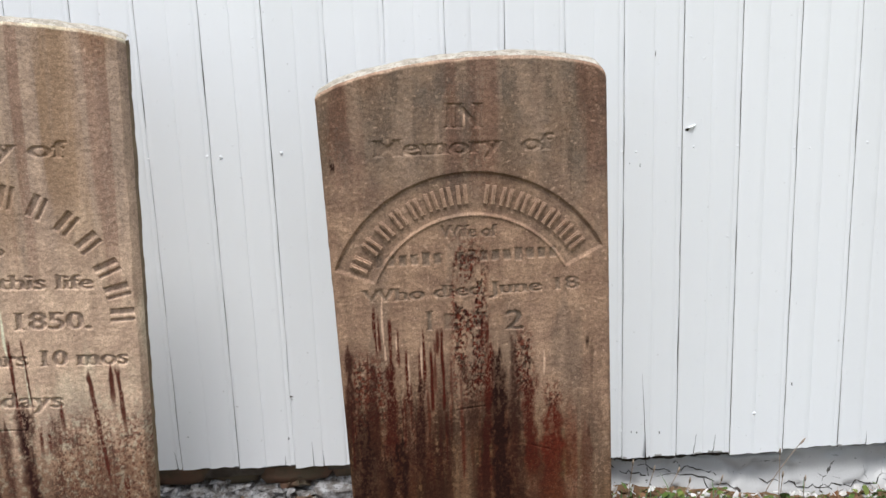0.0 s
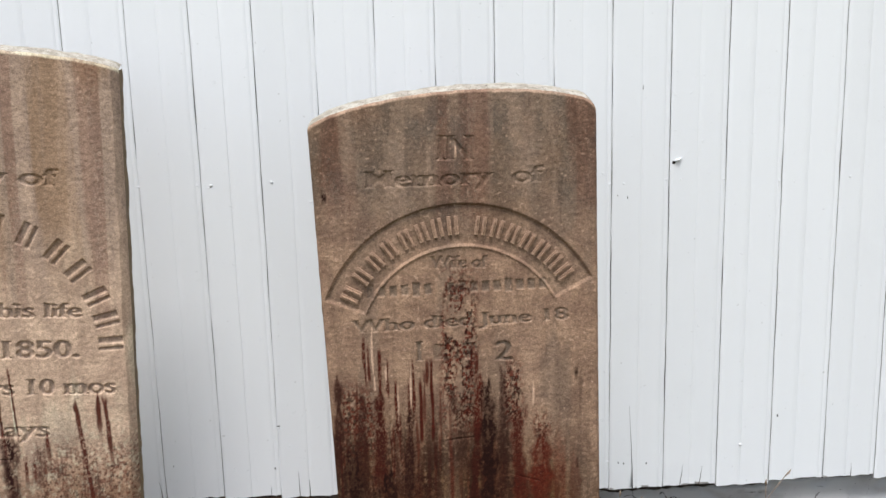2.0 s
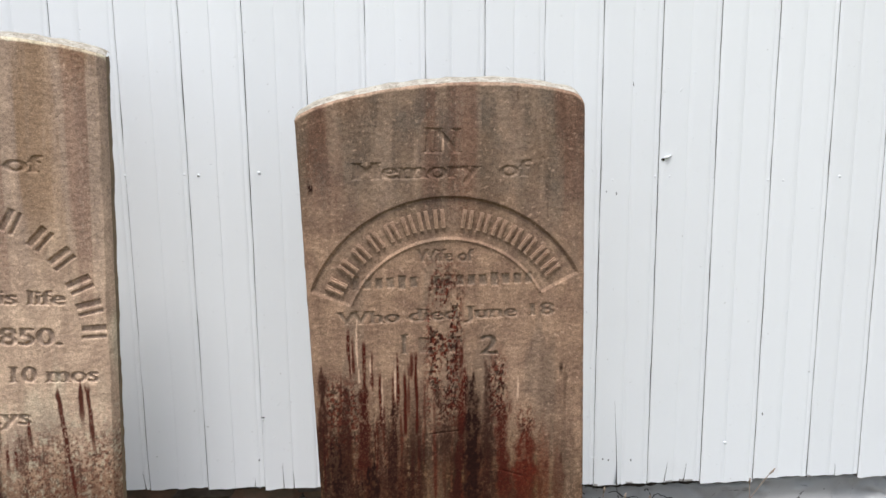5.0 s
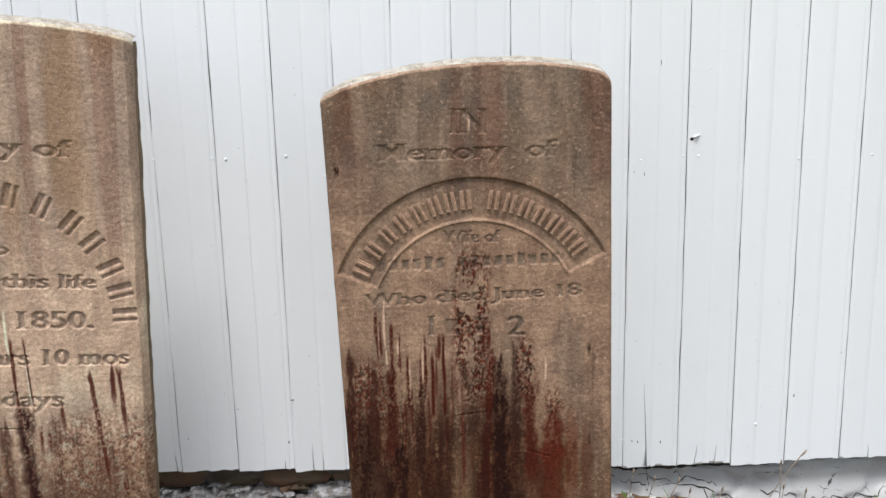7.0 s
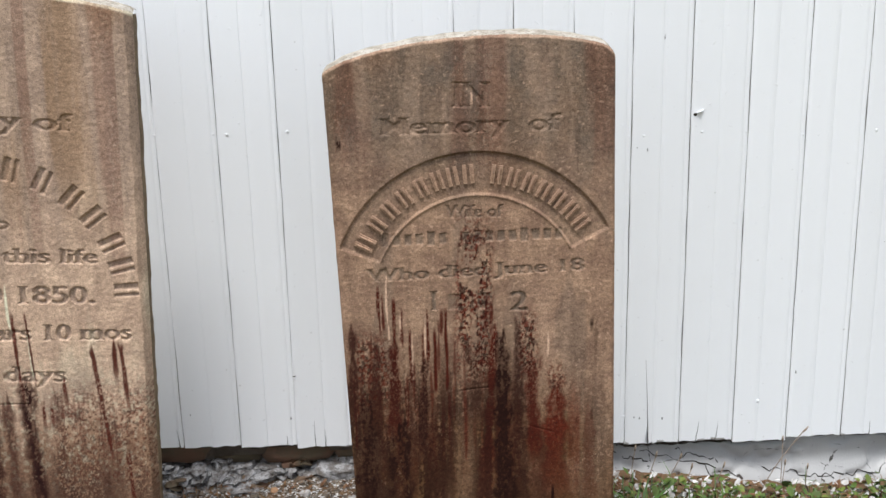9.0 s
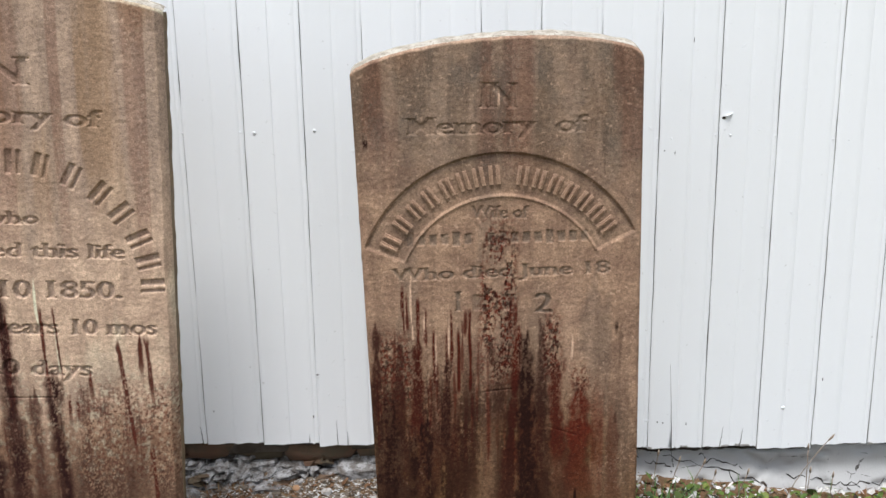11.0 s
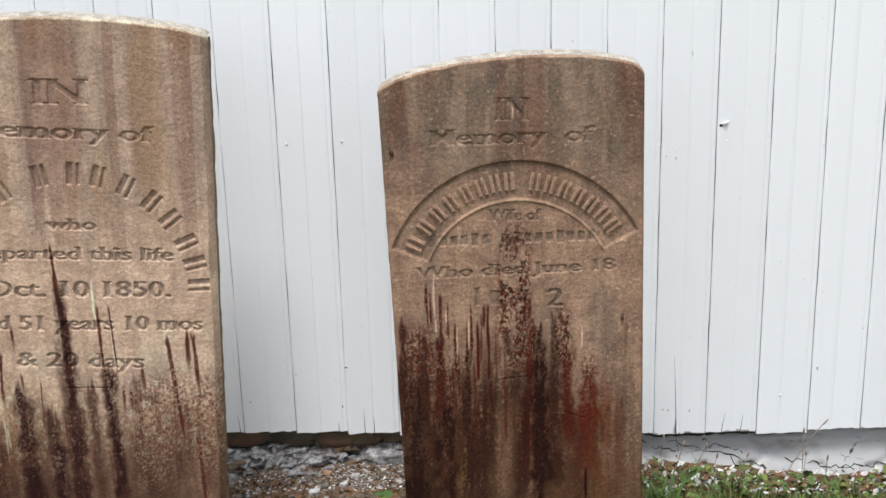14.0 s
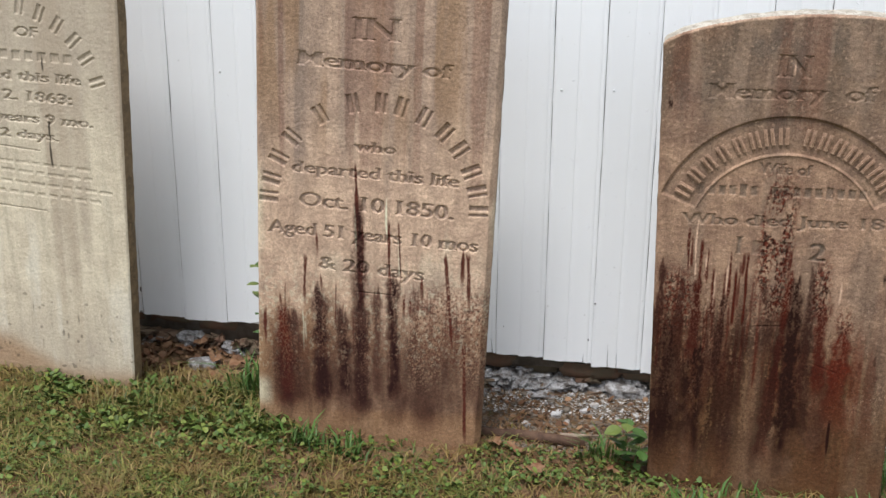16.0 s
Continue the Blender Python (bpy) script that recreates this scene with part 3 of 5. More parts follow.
def headstone(label, matrix, left, right, top, relief, masks, stone, shape=None, thick=0.048, step=0.0017, bury=-0.14, cut_tint=0.6, worn_arris=0.0):
    """An upright slab in its own plane: u across, v up, w out of the face. left, right: u by v; top: v by 0..1 across; masks: stains by (u, v)."""
    ob = new("headstone")
    ob.matrix_world = matrix
    tagged(ob, label, "headstone", "headstones along the wall")
    nu = int((right(0.6) - left(0.6)) / step)
    nv = int((top(0.5) - bury) / step)
    a, s = np.meshgrid(np.linspace(0, 1, nu), np.linspace(0, 1, nv))
    vt = top(a)
    v = bury + s * (vt - bury)
    u = left(v) + a * (right(v) - left(v))
    edge = np.minimum(np.minimum(u - left(v), right(v) - u), vt - v)
    chip = 0.003 + 0.004 * fbm(u * 30, v * 30, 41)
    w = 0.0016 * (fbm(u * 22, v * 22, 2) - 0.5) + 0.0010 * (fbm(u * 170, v * 170, 6, 3) - 0.5)
    w = w - relief.at(u, v, relief.cut) * (0.75 + 0.5 * fbm(u * 9, v * 9, 12))
    if shape:
        w = w + shape(u, v)
    w = w - 0.9 * np.clip(chip - edge, 0, 1)
    w = w - 1.1 * np.clip(worn_arris * (0.9 + 0.5 * fbm(v * 16, v * 0, 47, 3)) - (right(v) - u), 0, 1)
    tint = masks(u, v)
    # cuts are tinted darker, more so the deeper they are
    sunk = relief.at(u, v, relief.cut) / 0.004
    tint["grime"] = np.maximum(tint["grime"], cut_tint * sunk)
    rim = smooth(0.009, 0.003, vt - v + 0.006 * (fbm(u * 60, v * 60, 43) - 0.5))
    tint["pale"] = np.maximum(tint["pale"], 0.5 * rim * (0.3 + fbm(u * 40, v * 40, 44)))
    ids = relief.at(u, v, relief.line)
    verts = np.stack([u, v, w], -1).reshape(-1, 3)
    faces = grid_faces(nu, nv)
    face_id = np.max(ids.ravel()[faces], 1)

    def piece(name, chosen, parent, text=""):
        used, inverse = np.unique(faces[chosen], return_inverse=True)
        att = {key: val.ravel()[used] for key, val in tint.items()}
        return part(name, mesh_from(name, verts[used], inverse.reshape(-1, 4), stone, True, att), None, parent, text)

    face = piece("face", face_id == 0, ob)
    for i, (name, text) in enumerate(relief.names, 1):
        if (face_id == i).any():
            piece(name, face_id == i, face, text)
    # body behind the face: sides, top and back

    def ring_strip(name, line, mat, text=""):
        n = len(line)
        depth = np.array([0.0, 0.006, thick * 0.5, thick - 0.006, thick])
        pts = []
        for d in depth:
            for (x, y), (nx, ny), w0 in line:
                j = 0.0022 * (noise.noise(Vector((x * 40, y * 40, d * 60 + 3))))
                inset = 0.003 if d == thick else 0.0
                pts.append((x + nx * (j - inset) * (d > 0), y + ny * ((j - inset) * (d > 0) + 0.009 * min(d / 0.03, 1)), w0 - d if d > 0 else w0))
        return part(name, mesh_from(name, pts, grid_faces(n, len(depth)), mat, True), None, ob, text)

    W = w
    rows = range(0, nv, 6)
    last = nv - 1
    rows = list(rows) + ([last] if (nv - 1) % 6 else [])
    cols = list(range(0, nu, 4)) + ([nu - 1] if (nu - 1) % 4 else [])
    # sides and back share one darker brown
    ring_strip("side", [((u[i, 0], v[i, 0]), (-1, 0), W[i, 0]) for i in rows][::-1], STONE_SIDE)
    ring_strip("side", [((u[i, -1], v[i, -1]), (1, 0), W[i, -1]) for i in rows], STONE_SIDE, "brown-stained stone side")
    ring_strip("top_edge", [((u[-1, j], v[-1, j]), (0, 1), W[-1, j]) for j in cols][::-1], STONE_EDGE, "pale weathered top edge")
    back_u, back_v = u[::12, ::12], v[::12, ::12]
    back_u, back_v = np.vstack([back_u, u[-1:, ::12]]), np.vstack([back_v, v[-1:, ::12] - 0.003])
    back_u, back_v = np.hstack([back_u, np.append(u[::12, -1], u[-1, -1])[:, None] - 0.003]), np.hstack([back_v, np.append(v[::12, -1], v[-1, -1] - 0.003)[:, None]])
    bw = np.full_like(back_u, -thick)
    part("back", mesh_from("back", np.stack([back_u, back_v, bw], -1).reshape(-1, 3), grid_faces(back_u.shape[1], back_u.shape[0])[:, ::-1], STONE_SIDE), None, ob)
    return ob


def plane_matrix(x, y, lean, turn):
    """The frame of a slab's face: u along the wall turned by turn, v up leaning by lean, w to the front."""
    U = Vector((1, turn, 0)).normalized()
    W = U.cross(Vector((0, lean, 1))).normalized()
    V = W.cross(U)
    m = Matrix((U, V, W)).transposed().to_4x4()
    m.translation = (x, y, 0)
    return m


def line_marks(u, v, marks, width):
    """Thin upright streaks: (u, low, high, strength) each, with a wavering line and ragged ends."""
    out = np.zeros_like(u)
    for i, (mu, lo, hi, k) in enumerate(marks):
        wav = mu + 0.006 * (fbm(v * 14, v * 0 + i * 3.7, 50, 2) - 0.5)
        wd = width * (0.4 + 1.1 * vnoise(v * 30, v * 0 + i, 60))
        out = np.maximum(out, k * smooth(wd, wd * 0.35, np.abs(u - wav)) * smooth(lo - 0.01, lo + 0.01, v) * smooth(hi + 0.012, hi - 0.012, v))
    return out


def run(u, v, u0, v0, u1, v1, w0, w1, seed, soft=0.4):
    """A run of stain from a ragged tip (u0, v0) down to (u1, v1), half as wide as w0 there and w1 at its foot."""
    t = np.clip((v0 - v) / (v0 - v1), 0, 1)
    middle = u0 + (u1 - u0) * t + min(0.010, 1.2 * w0) * (fbm(v * 11, v * 0 + seed, seed, 3) - 0.5)
    half = (w0 + (w1 - w0) * t) * (0.45 + 1.1 * fbm(v * 34, v * 0 + 2 * seed, seed + 1, 2) + 0.5 * (fbm(u * 150, v * 70, seed + 3, 2) - 0.5))
    tip = v0 + 0.07 * (fbm(u * 130, u * 0 + seed, seed + 2, 3) - 0.6)
    return smooth(1 + soft, 1 - soft, np.abs(u - middle) / half) * smooth(tip + 0.006, tip - 0.016, v) * smooth(v1 - 0.04, v1 + 0.04, v)


# -- brown stone with the arched ribbon --
def spread(f):
    """Noise stretched to fill 0..1."""
    return np.clip((f - 0.25) / 0.5, 0, 1)


def brown_masks(u, v):
    rng = np.random.default_rng(5)
    wave = fbm(u * 14, v * 1.5, 71, 3)
    flute = 0.55 * spread(fbm(u * 13 + 0.8 * wave, v * 2.6, 72, 4)) + 0.45 * spread(fbm(u * 40, v * 30, 70, 3))
    grime = 0.90 * smooth(0.80, 1.02, v + 0.16 * (wave - 0.5)) * (0.35 + 0.75 * flute)
    grime = np.maximum(grime, 0.30 * smooth(0.55, 0.9, spread(fbm(u * 18, v * 3.5, 75))))
    umber = 0.97 * smooth(0.60, 0.30, v + 0.16 * (wave - 0.5) + 0.10 * smooth(0.18, 0.3, u))
    umber = np.maximum(umber, 0.34 * smooth(0.80, 0.95, v) * smooth(0.35, 0.95, spread(fbm(u * 11, v * 3.4, 73))))
    umber *= (1 - 0.14 * smooth(0.20, 0.26, u + 0.05 * (wave - 0.5))) * (1 - 0.25 * np.exp(-((u - 0.005) / 0.045) ** 2) * smooth(0.36, 0.30, v)) * np.minimum(0.78 + 0.4 * spread(fbm(u * 20, v * 12, 76)), 1)
    bands = spread(0.65 * fbm(u * 30, v * 1.6, 81, 3) + 0.35 * fbm(u * 90, v * 9, 82, 3))
    grain = spread(0.55 * fbm(u * 150, v * 22, 85, 3) + 0.45 * fbm(u * 260, v * 200, 86, 2))
    low = v - 0.12 * (fbm(u * 48, u * 0, 74, 3) - 0.5)
    weathered = (0.34 + 0.50 * smooth(0.14, 0.04, u)) * smooth(0.60, 0.36, low)
    dark = weathered * smooth(0.22, 0.58, bands + 0.75 * (grain - 0.5))
    rust = 0.75 * smooth(0.52, 0.34, low) * smooth(0.45, 0.85, spread(fbm(u * 44, v * 3, 88, 3))) * (0.5 + 0.5 * grain)
    wet = [(0.067, 0.612, 0.034, 0.10, 0.005, 0.019, 0.22, 1.0), (0.078, 0.575, 0.092, 0.04, 0.012, 0.036, 1.0, 0.2), (0.112, 0.625, 0.124, 0.06, 0.007, 0.024, 0.72, 0.35),
           (0.142, 0.520, 0.148, 0.28, 0.013, 0.018, 0.40, 0.95), (0.190, 0.470, 0.193, 0.19, 0.016, 0.034, 0.06, 0.95), (0.262, 0.410, 0.270, 0.16, 0.008, 0.018, 0.15, 0.45),
           (0.018, 0.560, 0.026, 0.36, 0.014, 0.022, 0.70, 0.30), (0.160, 0.34, 0.158, 0.03, 0.020, 0.034, 0.45, 0.55)]
    dry = [(-0.142, 0.570, -0.149, 0.34, 0.008, 0.016, 0.55, 0.95), (-0.080, 0.540, -0.092, 0.29, 0.007, 0.014, 0.80, 0.6), (-0.229, 0.610, -0.234, 0.38, 0.005, 0.011, 0.70, 0.6),
           (-0.205, 0.440, -0.212, 0.02, 0.024, 0.044, 0.92, 0.3), (-0.140, 0.390, -0.148, 0.02, 0.026, 0.044, 0.88, 0.3), (-0.060, 0.430, -0.072, 0.06, 0.010, 0.024, 0.68, 0.4),
           (-0.108, 0.500, -0.112, 0.20, 0.006, 0.012, 0.60, 0.5), (-0.180, 0.560, -0.186, 0.36, 0.007, 0.012, 0.65, 0.6), (-0.030, 0.480, -0.034, 0.22, 0.006, 0.012, 0.65, 0.4)]
    for i, (u0, v0, u1, v1, w0, w1, k_dark, k_rust) in enumerate(wet + dry):
        stain = run(u, v, u0, v0, u1, v1, w0, w1, 400 + 7 * i, 0.45)
        broken = 0.62 + 0.38 * smooth(0.2, 0.6, grain + 0.35 * smooth(v0 - 0.05, v1, v))
        dark = np.maximum(dark, min(1.0, k_dark + 0.12) * stain * broken)
        rust = np.maximum(rust, k_rust * stain * broken)
    light_column = np.exp(-((u - 0.002 - 0.06 * (v - 0.3)) / 0.024) ** 2) * smooth(0.42, 0.36, v)
    dark, rust = dark * (1 - 0.6 * light_column), rust * (1 - 0.5 * light_column)
    foot = 1 - 0.72 * smooth(0.19, 0.04, v + 0.08 * (spread(fbm(u * 26, u * 0, 79, 3)) - 0.5))
    dark, rust = dark * foot, rust * (0.4 + 0.6 * foot)
    dots = smooth(0.49, 0.56, fbm(u * 240, v * 200, 91, 2))
    pits = smooth(0.050, 0.020, np.abs(u - 0.022 + 0.012 * (wave - 0.5))) * smooth(0.42, 0.5, v) * smooth(0.87, 0.74, v) * smooth(0.15, 0.5, spread(fbm(u * 45, v * 16, 94, 3)) + 0.25 * smooth(0.75, 0.6, v))
    pits = np.maximum(pits, smooth(0.030, 0.010, np.abs(u - 0.134)) * smooth(0.44, 0.50, v) * smooth(0.65, 0.57, v))
    pits = np.maximum(pits, 0.9 * smooth(0.060, 0.020, np.abs(u + 0.192)) * smooth(0.38, 0.44, v) * smooth(0.60, 0.54, v))
    pits = np.maximum(pits, 0.8 * smooth(0.030, 0.010, np.abs(u - 0.195)) * smooth(0.42, 0.46, v) * smooth(0.53, 0.48, v))
    rust = np.maximum(rust, 0.95 * pits * dots)
    dark = np.maximum(dark, 0.85 * pits * smooth(0.55, 0.61, fbm(u * 240, v * 160, 92, 2)))
    marks = [(-0.172, 0.575, 0.676, 1), (-0.165, 0.585, 0.660, .9), (-0.142, 0.50, 0.650, 1), (-0.127, 0.549, 0.626, .9), (-0.110, 0.46, 0.585, 1), (-0.074, 0.51, 0.624, 1), (-0.085, 0.50, 0.58, .8), (-0.045, 0.571, 0.624, .9),
             (-0.059, 0.446, 0.580, 1), (-0.036, 0.446, 0.625, 1), (-0.052, 0.49, 0.60, .7), (-0.192, 0.50, 0.58, .7), (0.058, 0.57, 0.640, .9), (0.048, 0.575, 0.650, 1), (-0.018, 0.45, 0.56, .6), (0.000, 0.45, 0.55, .6)]
    marks += [(rng.uniform(-0.23, 0.06), rng.uniform(0.26, 0.40), rng.uniform(0.42, 0.52), rng.uniform(0.4, 0.9)) for _ in range(24)]
    streaks = line_marks(u, v, marks, 0.0040)
    rust, dark = np.maximum(rust, streaks), np.maximum(dark, 0.50 * streaks)
    dark = np.maximum(dark, line_marks(u, v, [(-0.240, 0.962, 0.986, 1.0), (0.190, 0.128, 0.222, 1.0), (0.268, 0.576, 0.596, 0.9), (0.277, 0.5, 0.59, 0.35), (0.27, 0.37, 0.40, 0.6), (0.235, 0.9, 1.0, 0.3)], 0.0048))
    chips = [(-0.155, 0.562, 0.700, 1), (-0.130, 0.549, 0.612, .9), (-0.106, 0.46, 0.565, 1), (-0.079, 0.53, 0.61, .9), (-0.168, 0.58, 0.64, .7), (0.176, 0.516, 0.570, 1), (0.026, 1.044, 1.068, 1)]
    pale = line_marks(u, v, chips, 0.0024)
    pale = np.maximum(pale, 0.16 * smooth(0.55, 0.9, spread(fbm(u * 36, v * 3.4, 97))) * smooth(0.85, 1.0, v))
    pale = np.maximum(pale, 0.35 * smooth(0.76, 0.80, fbm(u * 190, v * 190, 98, 2)) * smooth(0.3, 0.5, v))
    pale = np.maximum(pale, 0.22 * smooth(0.10, 0.2, u) * smooth(0.45, 0.8, spread(fbm(u * 25, v * 2, 99))) * smooth(0.40, 0.5, v) * smooth(0.85, 0.6, v))
    rust = np.maximum(rust, 0.30 * smooth(0.45, 0.95, spread(fbm(u * 18, v * 2.2, 111))) * smooth(0.84, 0.98, v))
    bare = 0.8 * smooth(0.565, 0.63, fbm(u * 400, v * 230, 121, 2)) * smooth(0.25, 0.7, spread(fbm(u * 22, v * 9, 122, 3))) * smooth(0.16, 0.34, v) * (0.35 + 0.65 * smooth(0.38, 0.50, v))
    rust, dark, umber = rust * (1 - 0.7 * bare) * (0.5 + 0.5 * smooth(0.16, 0.36, v + 0.1 * (wave - 0.5))), dark * (1 - 0.7 * bare), umber * (1 - 0.5 * bare)
    pale = np.maximum(pale, 0.30 * smooth(0.69, 0.74, fbm(u * 420, v * 300, 124, 2)) * smooth(0.6, 0.45, v) * smooth(0.1, 0.3, v) * smooth(0.3, 0.7, spread(fbm(u * 15, v * 9, 125))))
    blotch = smooth(0.45, 0.85, spread(fbm(u * 28, v * 14, 123, 3))) * smooth(0.36, 0.2, v)
    dark = dark * (1 - 0.38 * blotch)
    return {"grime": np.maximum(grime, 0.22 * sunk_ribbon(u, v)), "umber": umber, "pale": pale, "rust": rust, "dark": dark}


RIBBON_C, RIBBON_IN, RIBBON_OUT = (0.033, 0.651), 0.214, 0.300


def sunk_ribbon(u, v):
    """1 where the ribbon's floor is, which is tinted darker."""
    r = np.hypot(u - RIBBON_C[0], v - RIBBON_C[1])
    ang = np.degrees(np.arctan2(v - RIBBON_C[1], u - RIBBON_C[0]))
    return smooth(RIBBON_IN, RIBBON_IN + 0.004, r) * smooth(RIBBON_OUT + 0.001, RIBBON_OUT - 0.003, r) * smooth(27, 29, ang) * smooth(159, 157, ang)


def ribbon(u, v):
    """The sunk arched ribbon and its raised inner rim."""
    r = np.hypot(u - RIBBON_C[0], v - RIBBON_C[1])
    ang = np.degrees(np.arctan2(v - RIBBON_C[1], u - RIBBON_C[0]))
    ends = smooth(27, 28.5, ang) * smooth(159, 157.5, ang)
    inside = smooth(RIBBON_IN, RIBBON_IN + 0.003, r) * smooth(RIBBON_OUT + 0.001, RIBBON_OUT - 0.002, r) * ends
    rim = np.exp(-((r - RIBBON_IN + 0.001) / 0.0022) ** 2) * ends
    lip = np.exp(-((r - RIBBON_OUT + 0.004) / 0.0035) ** 2) * ends
    return -0.0052 * inside + 0.0026 * rim - 0.0024 * lip


relief = Relief(-0.30, 0.36, -0.16, 1.20)
relief.text("IN", (-0.014, 1.040), (0.060, 1.038), 0.049, 0.0030)
relief.text("Memory  of", (-0.157, 0.988), (0.200, 0.990), 0.033, 0.0028)
relief.text("Wife of", (-0.032, 0.820), (0.084, 0.818), 0.025, 0.0024)
for k in range(16):
    if k != 6:
        relief.bar((-0.155 + 0.0235 * k, 0.775 + 0.0004 * k), (0.014, 0.021 if k % 4 else 0.028), 1, 0.0026)
relief.text("Who died June 18", (-0.196, 0.690), (0.251, 0.702), 0.026, 0.0026)
relief.text("1", (-0.066, 0.625), (-0.052, 0.625), 0.042, 0.0030)
relief.text("2", (0.098, 0.620), (0.134, 0.619), 0.042, 0.0034)
for c in (-0.015, 0.045):
    relief.bar((c, 0.642), (0.028, 0.034), 0, 0.0018)
relief.bar((0.022, 0.449), (0.06, 0.003), 6, 0.002, "scratch")
relief.bar((0.157, 0.355), (0.07, 0.0025), -18, 0.0015, "scratch")
relief.soften(2)
brown = headstone("brown stained marble headstone with an arched ribbon, upright in grass", plane_matrix(0, -0.4468, -0.0142, -0.0436),
                  lambda v: -0.2325 - 0.0283 * v, lambda v: 0.325 - 0.0175 * v,
                  lambda a: 1.110 + 0.032 * a + 0.048 * (4 * a * (1 - a)) ** 0.7 - 0.013 * np.exp(-(1 - a) / 0.012) - 0.004 * np.exp(-a / 0.01) + 0.0016 * (fbm(a * 40, a * 0, 7) - 0.5),
                  relief, brown_masks, STONE_BROWN, ribbon, cut_tint=0.8)


def raised_bar(parent, centre, angle, width, height, base, rise):
    """A worn raised block, standing on the sunk ribbon."""
    bm = bmesh.new()
    bmesh.ops.create_cube(bm, size=1, matrix=Matrix.Diagonal((width, height, rise, 1)))
    top = [f for f in bm.faces if f.normal.z > 0.5][0]
    bmesh.ops.bevel(bm, geom=list(top.edges), offset=rise * 0.45, segments=2, affect="EDGES")
    me = bpy.data.meshes.new("name_bar")
    bm.to_mesh(me)
    bm.free()
    n = len(me.vertices)
    for key, val in (("grime", 0.0), ("umber", 0.0), ("pale", 0.34), ("rust", 0.0), ("dark", 0.0)):
        me.attributes.new(key, "FLOAT", "POINT").data.foreach_set("value", np.full(n, val, np.float32))
    ob = part("name_bar", me, STONE_BROWN, parent, "plain raised bar on the sunk ribbon")
    ob.matrix_basis = Matrix.Translation((*centre, base + rise / 2)) @ Matrix.Rotation(radians(angle), 4, "Z")


for ang in (152, 142, 133, 124.5, 116, 108, 101, 94, 81.5, 74, 66.5, 59, 51.5, 44, 36.5):
    c = (0.034 + 0.258 * math.cos(radians(ang)), 0.649 + 0.258 * math.sin(radians(ang)))
    wide = 0.0225 if ang != 152 else 0.028
    for off in (-0.32, 0.32):
        turn = radians(ang - 90)
        raised_bar(brown, (c[0] + off * wide * math.cos(turn), c[1] + off * wide * math.sin(turn)), ang - 90, 0.36 * wide, 0.038, -0.0060, 0.0090)


